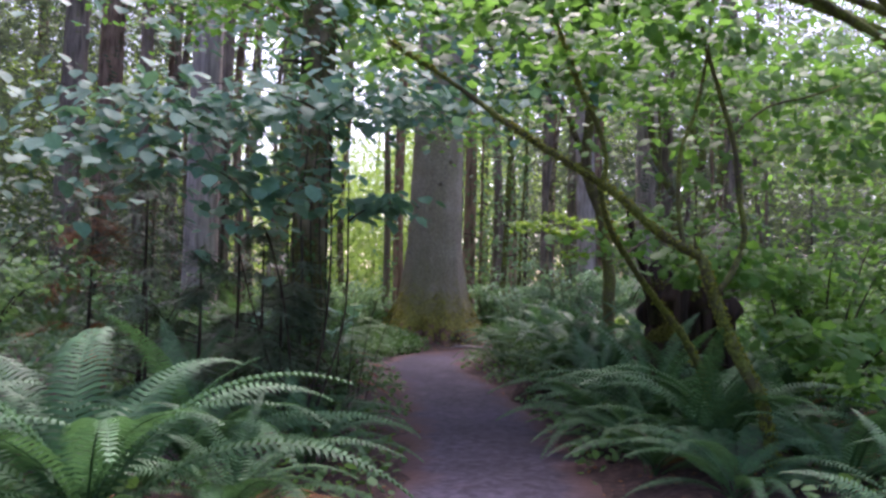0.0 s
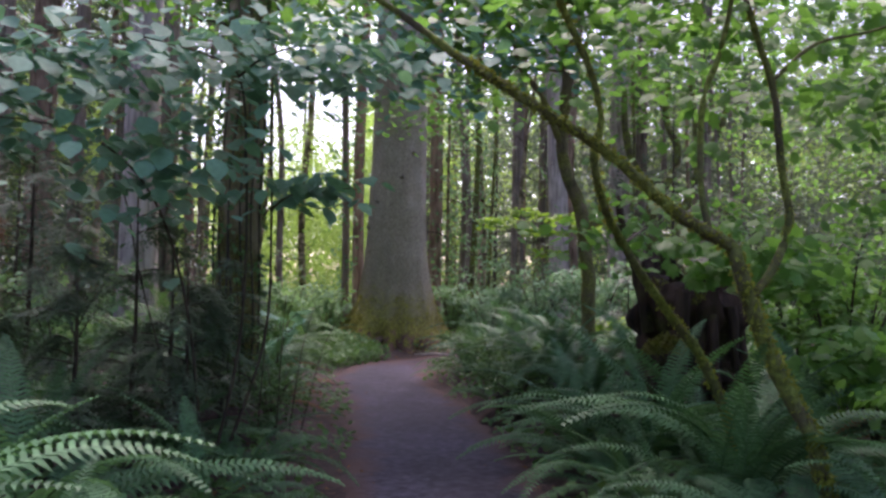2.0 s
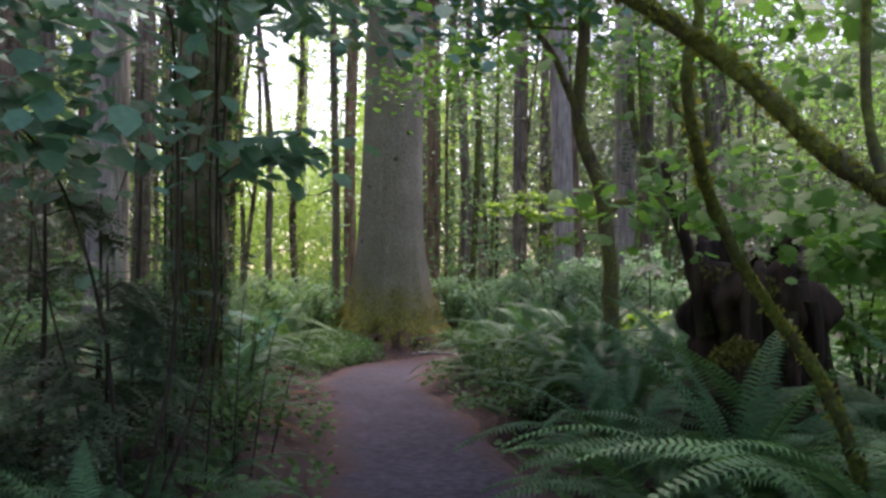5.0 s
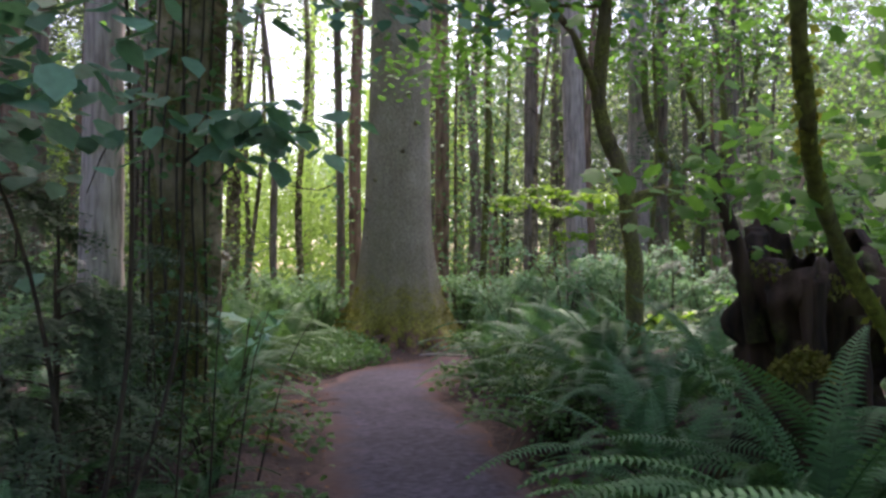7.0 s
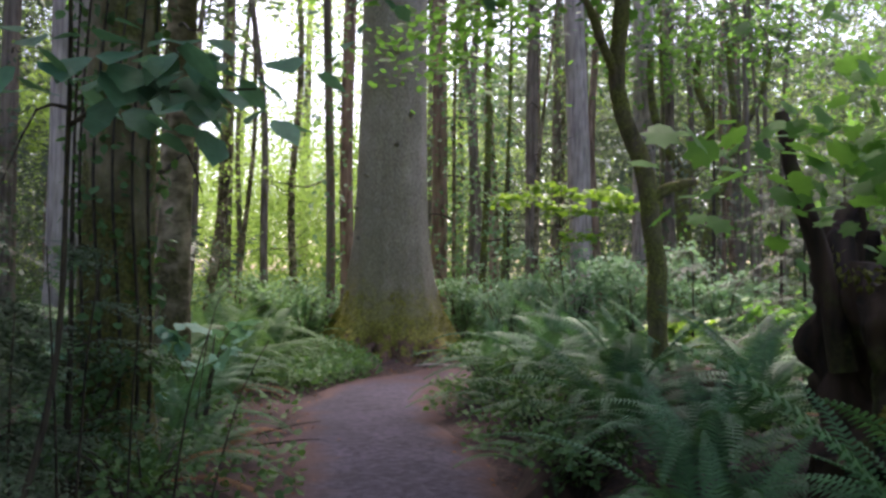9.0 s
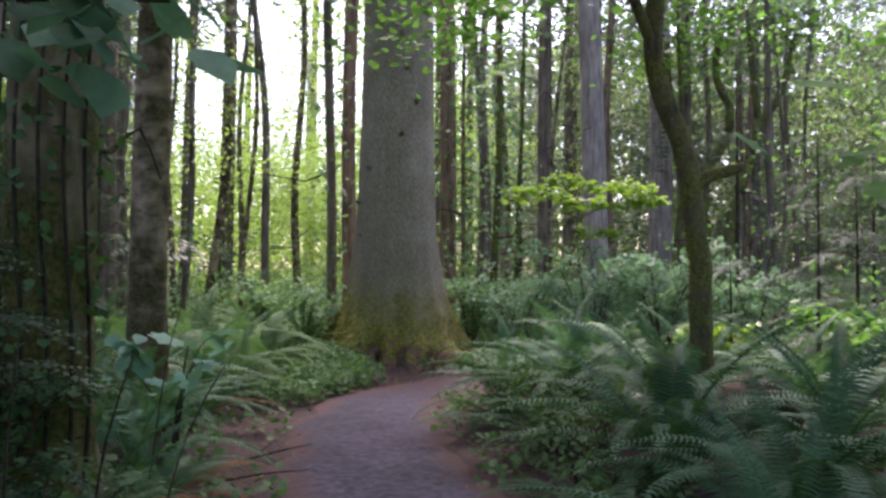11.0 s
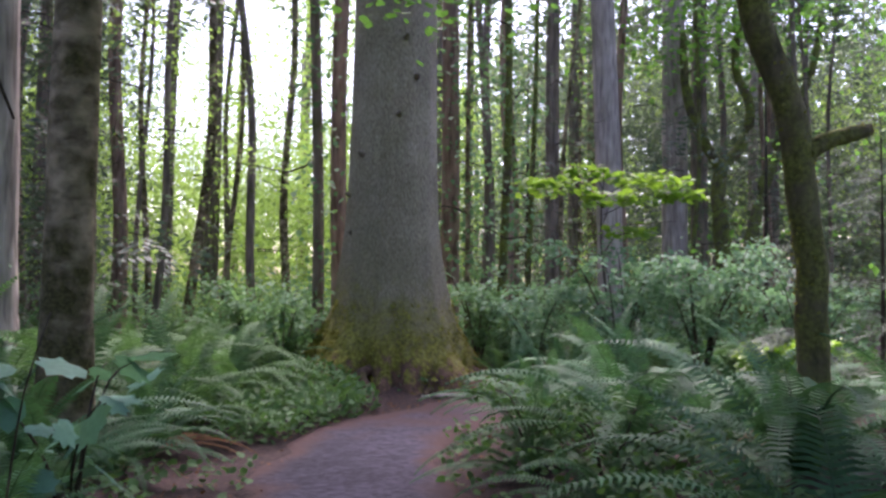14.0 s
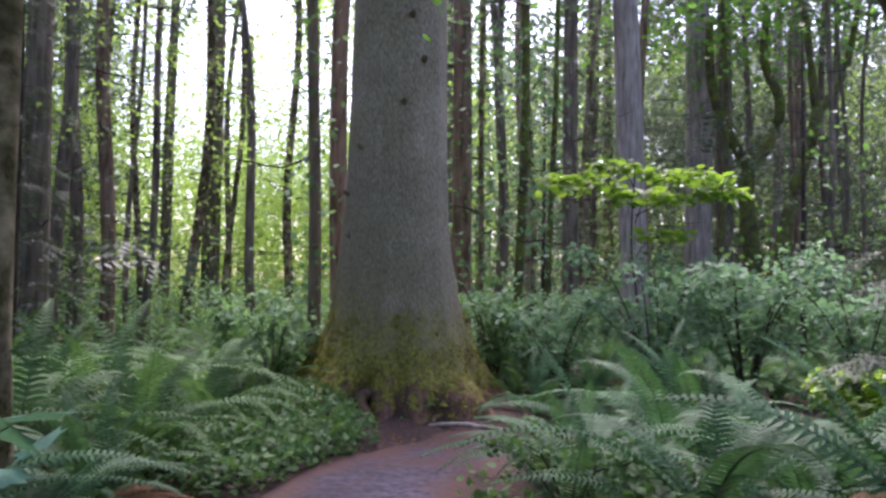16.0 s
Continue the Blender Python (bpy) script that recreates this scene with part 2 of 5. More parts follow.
# shaded copy of the hemlock needles: shade put into its darker see-through colour
M_HEMDARK = leaf_mat("shaded_hemlock_needles", (0.03, 0.06, 0.035), (0.072, 0.12, 0.066), (0.08, 0.14, 0.04), 0.6, 0.2, 0.3)
M_COVER = leaf_mat("groundcover_leaf", (0.035, 0.085, 0.035), (0.095, 0.195, 0.07), (0.14, 0.3, 0.05), 0.62, 0.3, 0.25)
M_NEEDLE = leaf_mat("hemlock_needles", (0.032, 0.052, 0.036), (0.075, 0.105, 0.074), (0.11, 0.17, 0.085), 0.6, 0.3, 0.3)


# ---- mesh helpers ----
def mesh(name, V, F, material, smooth=False):
    V, F = np.asarray(V, np.float32), np.asarray(F, np.int32)
    me = bpy.data.meshes.new(name)
    k = F.shape[1]
    me.vertices.add(len(V))
    me.vertices.foreach_set("co", V.ravel())
    me.loops.add(F.size)
    me.loops.foreach_set("vertex_index", F.ravel())
    me.polygons.add(len(F))
    me.polygons.foreach_set("loop_start", np.arange(0, F.size, k, dtype=np.int32))
    if smooth:
        me.polygons.foreach_set("use_smooth", np.ones(len(F), bool))
    me.materials.append(material)
    me.update(calc_edges=True)
    return me


def part(name, data, parent, label=""):
    ob = new(name, data)
    ob.parent = parent
    return tagged(ob, label, kind="stuff" if name == "moss" else "")


def thing(name, x, y, z, label, category, group="", kind=""):
    ob = new(name)
    ob.empty_display_size = 0.2
    ob.location = (x, y, z)
    return tagged(ob, label, category, group, kind)


def smooth_line(pts, step=0.15):
    """Catmull-Rom points along a bent line."""
    P = np.array(pts, float)
    P = np.vstack([2 * P[0] - P[1], P, 2 * P[-1] - P[-2]])
    out = []
    for i in range(1, len(P) - 2):
        k = max(2, int(np.linalg.norm(P[i + 1] - P[i]) / step))
        for t in np.linspace(0, 1, k, endpoint=False):
            a, b, c, d = P[i - 1:i + 3]
            out.append(0.5 * (2 * b + (c - a) * t + (2 * a - 5 * b + 4 * c - d) * t * t + (3 * b - a - 3 * c + d) * t ** 3))
    out.append(P[-2])
    return np.array(out)


def tube(pts, r0, r1, sides=7, rough=0.0, step=0.15, seed=0):
    """A tapering limb along a bent line, with knobbly radius."""
    L = smooth_line(pts, step)
    n = len(L)
    g = np.random.default_rng(seed)
    T = np.gradient(L, axis=0)
    T /= np.linalg.norm(T, axis=1)[:, None] + 1e-9
    ref = np.where(np.abs(T[:, 2:3]) > 0.95, [[1.0, 0, 0]], [[0, 0, 1.0]])
    A = np.cross(T, ref)
    A /= np.linalg.norm(A, axis=1)[:, None]
    B = np.cross(T, A)
    th = np.linspace(0, 2 * math.pi, sides, endpoint=False)
    r = np.linspace(r0, r1, n)[:, None] * (1 + rough * g.normal(size=(n, sides)))
    V = L[:, None] + r[..., None] * (np.cos(th)[None, :, None] * A[:, None] + np.sin(th)[None, :, None] * B[:, None])
    V = np.vstack([V.reshape(-1, 3), L[-1:]])
    F = []
    for i in range(n - 1):
        for j in range(sides):
            a, b = i * sides + j, i * sides + (j + 1) % sides
            F += [(a, b, b + sides), (a, b + sides, a + sides)]
    for j in range(sides):
        F.append(((n - 1) * sides + j, (n - 1) * sides + (j + 1) % sides, n * sides))
    return V, np.array(F)


def merge(chunks):
    V, F, k = [], [], 0
    for v, f in chunks:
        V.append(v)
        F.append(np.asarray(f) + k)
        k += len(v)
    return np.vstack(V), np.vstack(F)


OVAL = (np.array([(0, 0, 0), (.3, .27, .05), (.7, .2, .03), (1, 0, -.06), (.7, -.2, .03), (.3, -.27, .05)]), np.array([(0, 3, 2), (0, 2, 1), (0, 5, 4), (0, 4, 3)]))
ROUND = (np.array([(0, 0, 0), (.22, .34, .05), (.6, .38, .03), (1, 0, -.08), (.6, -.38, .03), (.22, -.34, .05)]), np.array([(0, 3, 2), (0, 2, 1), (0, 5, 4), (0, 4, 3)]))
KITE = (np.array([(0, 0, 0), (.45, .33, .07), (1, 0, -.05), (.45, -.33, .07)]), np.array([(0, 2, 1), (0, 3, 2)]))


def palmate(lobes):
    ang = np.linspace(-2.5, 2.5, 2 * lobes - 1)
    rad = np.where(np.arange(2 * lobes - 1) % 2 == 0, 0.58, 0.40) * (1 - 0.10 * np.abs(ang))
    V = [(0.42, 0, 0.03), (0, 0, 0)] + [(0.42 + r * math.cos(a), r * math.sin(a), -0.10 * r * abs(math.sin(2 * a))) for a, r in zip(ang, rad)]
    n = len(V)
    return np.array(V), np.array([(0, i, i + 1) for i in range(2, n - 1)] + [(0, 1, 2), (0, n - 1, 1)])


def feather(pairs, wide=0.16):
    """A twig with two flat rows of needles."""
    V, F = [], []
    for i in range(pairs):
        x = (i + 0.5) / pairs
        w = wide * (1 - 0.75 * x) * (0.55 + 0.45 * min(1, 5 * x))
        for s in (1, -1):
            k = len(V)
            V += [(x, 0, 0), (x + 0.05, s * w * .5, 0.0), (x + 0.05, s * w, -0.02), (x + 0.01 + 0.6 / pairs, 0, 0)]
            F += [(k, k + 1, k + 3), (k + 1, k + 2, k + 3)] if s < 0 else [(k, k + 3, k + 1), (k + 1, k + 3, k + 2)]
    return np.array(V), np.array(F)


MAPLE, FEATHER, BOUGH = palmate(7), feather(6), feather(4, 0.3)


def leaves(tmpl, P, size, yaw, pitch, roll):
    """Many blades of one outline: places, lengths and turns are arrays."""
    tv, tf = tmpl
    P = np.asarray(P, float)
    n = len(P)
    size, yaw, pitch, roll = (np.broadcast_to(np.asarray(a, float), (n,)) for a in (size, yaw, pitch, roll))
    v = tv[None] * size[:, None, None]
    cr, sr, cp, sp, cy, sy = np.cos(roll), np.sin(roll), np.cos(pitch), np.sin(pitch), np.cos(yaw), np.sin(yaw)
    x, y, z = v[..., 0], v[..., 1], v[..., 2]
    y, z = y * cr[:, None] - z * sr[:, None], y * sr[:, None] + z * cr[:, None]
    x, z = x * cp[:, None] - z * sp[:, None], x * sp[:, None] + z * cp[:, None]
    x, y = x * cy[:, None] - y * sy[:, None], x * sy[:, None] + y * cy[:, None]
    V = np.stack([x, y, z], -1) + P[:, None]
    F = tf[None] + (np.arange(n) * len(tv))[:, None, None]
    return V.reshape(-1, 3), F.reshape(-1, 3)


def cloud(tmpl, P, size, tilt=0.5, droop=-0.2, yaw=None, face=None):
    n = len(P)
    if face is not None:
        yaw = face + rng.normal(0, 0.9, n)
    s = size * rng.uniform(0.6, 1.25, n)
    return leaves(tmpl, P, s, rng.uniform(0, 6.28, n) if yaw is None else yaw, droop + rng.normal(0, tilt, n), rng.normal(0, tilt, n))


# ---- the plan: trail and ground ----
TRAIL = smooth_line([(-0.9, -12, 0), (-0.4, -4, 0), (0.25, 1, 0), (0.9, 4.4, 0), (1.32, 6.5, 0), (1.72, 9.3, 0), (1.86, 11.4, 0), (1.87, 13, 0), (1.86, 14.5, 0), (2.03, 16, 0),
                     (2.48, 17.1, 0), (3.25, 17.95, 0), (4.3, 18.35, 0), (5.8, 18.4, 0), (8, 18.6, 0), (12, 19.5, 0)], 0.25)[:, :2]
HALF = 0.70


def trail_gap(x, y):
    """Distance to the trail's middle line and the side of it (1: east)."""
    x, y = np.asarray(x, float), np.asarray(y, float)
    best, side = np.full(x.shape, 1e9), np.ones(x.shape)
    for (px, py), (qx, qy) in zip(TRAIL[:-1:2], TRAIL[2::2]):
        dx, dy = qx - px, qy - py
        t = np.clip(((x - px) * dx + (y - py) * dy) / (dx * dx + dy * dy), 0, 1)
        ex, ey = x - px - t * dx, y - py - t * dy
        d = np.hypot(ex, ey)
        s = np.where(dx * ey - dy * ex > 0, -1.0, 1.0)
        side = np.where(d < best, s, side)
        best = np.minimum(best, d)
    return best, side


def ground_z(x, y):
    x, y = np.asarray(x, float), np.asarray(y, float)
    d, s = trail_gap(x, y)
    k = np.clip((d - HALF) / 1.1, 0, 1)
    k = k * k * (3 - 2 * k)
    bump = 0.05 * np.sin(1.7 * x + 0.6 * y) + 0.045 * np.sin(2.3 * y - 1.1 * x + 1) + 0.02 * np.sin(5.1 * x) * np.sin(4.3 * y)
    tree = 0.22 * np.exp(-((x - 2.8) ** 2 + (y - 20.75) ** 2) / 2.2)
    return k * (np.where(s > 0, 0.16 + 0.2 * np.exp(-((y - 12.5) / 4.0) ** 2) * np.exp(-((d - 2.2) / 1.3) ** 2), 0.08) + bump) + tree


def graded(lo, hi, step, far):
    near = np.arange(lo, hi + 1e-6, step)
    grow = np.cumsum(step * 1.22 ** np.arange(1, 60))
    grow = grow[grow < far]
    return np.concatenate([(lo - grow)[::-1], near, hi + grow])


gx, gy = graded(-9, 15, 0.2, 700), graded(-3, 32, 0.2, 700)
GX, GY = np.meshgrid(gx, gy)
GZ = ground_z(GX, GY)
fine = (np.abs(GX - 3) < 13) & (np.abs(GY - 14) < 19) & (trail_gap(GX, GY)[0] > HALF + 0.1)
GZ = GZ + np.where(fine, rng.normal(0, 0.012, GX.shape), 0)
idx = np.arange(GX.size).reshape(GX.shape)
GF = np.stack([idx[:-1, :-1], idx[:-1, 1:], idx[1:, 1:], idx[1:, :-1]], -1).reshape(-1, 4)
ground = new("ground", mesh("ground", np.stack([GX, GY, GZ], -1).reshape(-1, 3), GF, M_GROUND, True))
tagged(ground, "forest floor of reddish brown needle litter and soil", "ground", kind="structure")


def build_trail():
    T = np.gradient(TRAIL, axis=0)
    T /= np.linalg.norm(T, axis=1)[:, None]
    N = np.stack([T[:, 1], -T[:, 0]], 1)
    cols = np.linspace(-1, 1, 11)
    rag = np.random.default_rng(8).normal(size=(200, 2))
    V, n = [], len(TRAIL)
    for i in range(n):
        for c in cols:
            w = (HALF + 0.12) * (1 + 0.025 * math.sin(i * 0.9 + (2 if c > 0 else 0)) + 0.05 * math.sin(i * 0.23 + 3 * (c > 0)))
            w += (0.05 * rag[i % 200, int(c > 0)] + 0.03 * rag[(i * 7) % 200, int(c > 0)]) * abs(c)
            p = TRAIL[i] + N[i] * c * w
            edge = abs(c) > 0.95
            V.append((p[0], p[1], float(ground_z(p[0], p[1])) + (-0.02 if edge else 0.018 + 0.012 * (1 - c * c) + 0.003 * math.sin(7 * i + 5 * c))))
    F = [(i * 11 + j, i * 11 + j + 1, i * 11 + j + 12, i * 11 + j + 11) for i in range(n - 1) for j in range(10)]
    data = mesh("path", V, F, M_PATH, True)
    edge = data.attributes.new("edge", "FLOAT", "POINT")
    edge.data.foreach_set("value", (np.clip((np.abs(cols)[None] - 0.42) / 0.58, 0, 1) ** 1.2 * 0.8 + 0.55 * np.clip((TRAIL[:, 1:] - 16.2) / 2.4, 0, 1)).ravel().astype(np.float32))
    ob = new("path", data)
    tagged(ob, "narrow trodden path of purple grey fine gravel", "path", kind="structure")


build_trail()


# ---- trees ----
def trunk_mesh(r, height, lean=(0, 0), flare=0.6, flare_h=1.2, lobes=5, sides=20, rough=0.02, taper=0.35, seed=0, bend=0.0):
    g = np.random.default_rng(seed)
    zs = np.concatenate([[-0.4], np.linspace(0, flare_h * 1.5, 9), np.arange(flare_h * 1.5 + 0.5, height, 0.7)])
    th = np.linspace(0, 2 * math.pi, sides, endpoint=False)
    ph, ph2, b0 = g.uniform(0, 6.28, 3)
    V = []
    for z in zs:
        k = math.exp(-max(z, 0) / (flare_h * 0.42))
        rad = r * (1 - taper * max(0, z) / height) * (1 + flare * k * (1 + 0.45 * np.sin(lobes * th + ph) + 0.25 * np.sin((lobes * 2 + 1) * th + ph2)))
        rad = rad * (1 + rough * g.normal(size=sides) + 0.03 * np.sin(2 * th + z * 0.5 + ph))
        ox = lean[0] * z + bend * math.sin(z * 0.55 + b0) - bend * math.sin(b0)
        oy = lean[1] * z
        V.append(np.stack([ox + rad * np.cos(th), oy + rad * np.sin(th), np.full(sides, z)], 1))
    n = len(zs)
    i, j = np.meshgrid(np.arange(n - 1), np.arange(sides), indexing="ij")
    a, b = (i * sides + j).ravel(), (i * sides + (j + 1) % sides).ravel()
    return np.vstack(V), np.stack([a, b, b + sides, a + sides], 1)


def dead_twigs(root, n, z0, z1, r, seed, material):
    g = np.random.default_rng(seed)
    for _ in range(n):
        z, a, ln = g.uniform(z0, z1), g.uniform(0, 6.28), g.uniform(0.5, 1.6)
        p = [(r * 0.6 * math.cos(a), r * 0.6 * math.sin(a), z)]
        for k in range(1, 4):
            p.append((math.cos(a + 0.1 * k) * (r * 0.6 + ln * k / 3), math.sin(a + 0.1 * k) * (r * 0.6 + ln * k / 3), z + g.normal(0, 0.08) - 0.03 * k * k * g.uniform(-1, 1.5)))
        part("branch", mesh("branch", *tube(p, 0.022, 0.005, 5, 0.1, 0.25, 1), material), root)


def conifer_crown(n, z0, z1, wide, size):
    z = z0 + (z1 - z0) * rng.uniform(0, 1, n) ** 1.2
    a = rng.integers(0, 11, n) * 0.571 + np.floor(z * 1.3) * 1.1 + rng.normal(0, 0.12, n)
    reach = wide * (1 - 0.85 * (z - z0) / (z1 - z0))
    d = reach * np.sqrt(rng.uniform(0.03, 1, n))
    P = np.stack([d * np.cos(a), d * np.sin(a), z - 0.12 * d * d / max(wide, 1) + rng.normal(0, 0.1, n)], 1)
    return cloud(BOUGH, P, size, 0.35, -0.35, a + rng.normal(0, 0.6, n))


def leafy_crown(n, centre, radii, size, tmpl=ROUND, clumps=14):
    c = rng.normal(0, 0.5, (clumps, 3)) * np.array(radii) + np.array(centre)
    P = c[rng.integers(0, clumps, n)] + rng.normal(0, 0.26, (n, 3)) * np.array(radii)
    return cloud(tmpl, P, size, 0.5, -0.2)


def tree(x, y, r, height, bark, label, lean=(0, 0), flare=0.5, flare_h=0.8, crown="conifer", crown_z=11.0, leaf=None, sides=16, rough=0.02, seed=0, twigs=0, group="trunks of the forest", wide=3.2, count=420, bend=0.0, taper=0.45):
    root = thing("tree", x, y, float(ground_z(x, y)), label, "tree", group)
    V, F = trunk_mesh(r, height, lean, flare, flare_h, 5, sides, rough, taper, seed, bend)
    part("trunk", mesh("trunk", V, F, bark, True), root)
    off = np.array([lean[0] * (crown_z + height) / 2, lean[1] * (crown_z + height) / 2, 0])
    if crown == "conifer":
        V, F = conifer_crown(count, crown_z, height, wide, 1.3)
    else:
        V, F = leafy_crown(count * 2, (0, 0, (crown_z + height) / 2), (wide, wide, (height - crown_z) * 0.5), 0.32)
    part("crown", mesh("crown", V + off, F, leaf or M_NEEDLE), root)
    if twigs:
        dead_twigs(root, twigs, 2.0, 8.0, r, seed + 50, M_TWIG)
    return root


# the great spruce at the bend
big = thing("spruce_tree", 2.8, 20.75, 0.0, "huge grey spruce with mossy flared root base beside path", "tree")
def spruce_radius(th, z):
    """The flaring foot of the great spruce: soft root swellings with hollows between them on the side of the path."""
    k = math.exp(-max(z, -0.1) / 0.8)
    lob = 1 + 0.11 * math.sin(5 * th + 1) + 0.08 * math.sin(8 * th + 2.2) + 0.05 * math.sin(13 * th)
    r = 0.655 * (1 - 0.4 * max(0, z) / 26) + 0.94 * k * lob
    c, s = math.cos(th), math.sin(th)
    r += 0.13 * math.exp(-max(z, 0) / 0.9) * noise.noise(Vector((c * 3.2, s * 3.2, z * 1.5)))
    r += 0.06 * math.exp(-max(z, 0) / 0.7) * noise.noise(Vector((c * 9, s * 9, z * 5)))
    r += 0.016 * noise.noise(Vector((c * 5, s * 5, z * 0.7 + 9)))
    for a, w, h, d in ((-1.98, 0.13, 0.42, 0.36), (-1.62, 0.07, 0.34, 0.3), (-1.3, 0.12, 0.3, 0.26), (-2.35, 0.08, 0.22, 0.18), (-0.95, 0.07, 0.2, 0.15)):
        r -= d * math.exp(-((th - a) / w) ** 2 - (max(z, 0) / h) ** 2)
    return r


def spruce_trunk():
    sides = 132
    th = np.linspace(-math.pi, math.pi, sides, endpoint=False)
    zs = np.concatenate([[-0.4, -0.15], np.arange(0, 2.4, 0.055), np.arange(2.4, 26, 0.35)])
    V = []
    for z in zs:
        r = np.array([spruce_radius(t, z) for t in th])
        V.append(np.stack([0.004 * z + r * np.cos(th), r * np.sin(th), np.full(sides, z)], 1))
    i, j = np.meshgrid(np.arange(len(zs) - 1), np.arange(sides), indexing="ij")
    a, b = (i * sides + j).ravel(), (i * sides + (j + 1) % sides).ravel()
    return np.vstack(V), np.stack([a, b, b + sides, a + sides], 1)


V, F = spruce_trunk()
part("trunk", mesh("trunk", V, F, M_SPRUCE, True), big)
V, F = conifer_crown(90, 13, 26, 4.0, 1.4)
part("crown", mesh("crown", V, F, M_NEEDLE), big)

a = rng.uniform(-3.14, 3.14, 9000)
zz = 0.12 + 1.15 * rng.uniform(0, 1, 9000) ** 1.3
keep = (np.sin(5 * a + 2 * zz) + np.sin(9 * a - 3 * zz) + rng.normal(0, 0.6, 9000)) > 0.1 - 1.2 * (zz > 0.3) + 1.6 * (zz > 0.85)
a, zz = a[keep], zz[keep]
rr = np.array([spruce_radius(t, z) for t, z in zip(a, zz)]) + 0.004
P = np.stack([rr * np.cos(a), rr * np.sin(a), zz], 1)
for i in range(8):
    b, w = -2.75 + 0.36 * i + 0.1 * math.sin(7 * i), 0.5 + 0.25 * math.sin(3 * i + 1)
    pts = []
    for k in range(5):
        q = 0.95 + w * k / 4
        bb = b + 0.09 * math.sin(2.1 * k + i)
        gz = float(ground_z(2.8 + q * math.cos(bb), 20.75 + q * math.sin(bb)))
        pts.append((q * math.cos(bb), q * math.sin(bb), max(gz, gz + 0.16 - 0.045 * k) - 0.012 * k))
    part("root", mesh("root", *tube(pts, 0.085, 0.02, 9, 0.14, 0.08, i), M_ROOT, True), big)
for i in range(9):
    b, z = 3.6 + 0.27 * i + 0.5 * math.sin(5 * i), 2.2 + 0.55 * i
    r = 0.69 * (1 - 0.4 * z / 26)
    c = np.array([r * math.cos(b), r * math.sin(b), z])
    o = np.array([math.cos(b), math.sin(b), 0.3])
    part("knot", mesh("knot", *tube([c - 0.05 * o, c + 0.02 * o, c + 0.05 * o], 0.05, 0.02, 8, 0.1, 0.03, i), M_DARK), big)
M_DULLMOSS = leaf_mat("dull_trunk_moss", (0.11, 0.1, 0.02), (0.26, 0.24, 0.05), (0.3, 0.28, 0.06), 0.85, 0.15, 0.1)
part("moss", mesh("moss", *cloud(KITE, P, 0.06, 0.7, -1.1), M_DULLMOSS), big, "shaggy yellow brown moss on the roots")

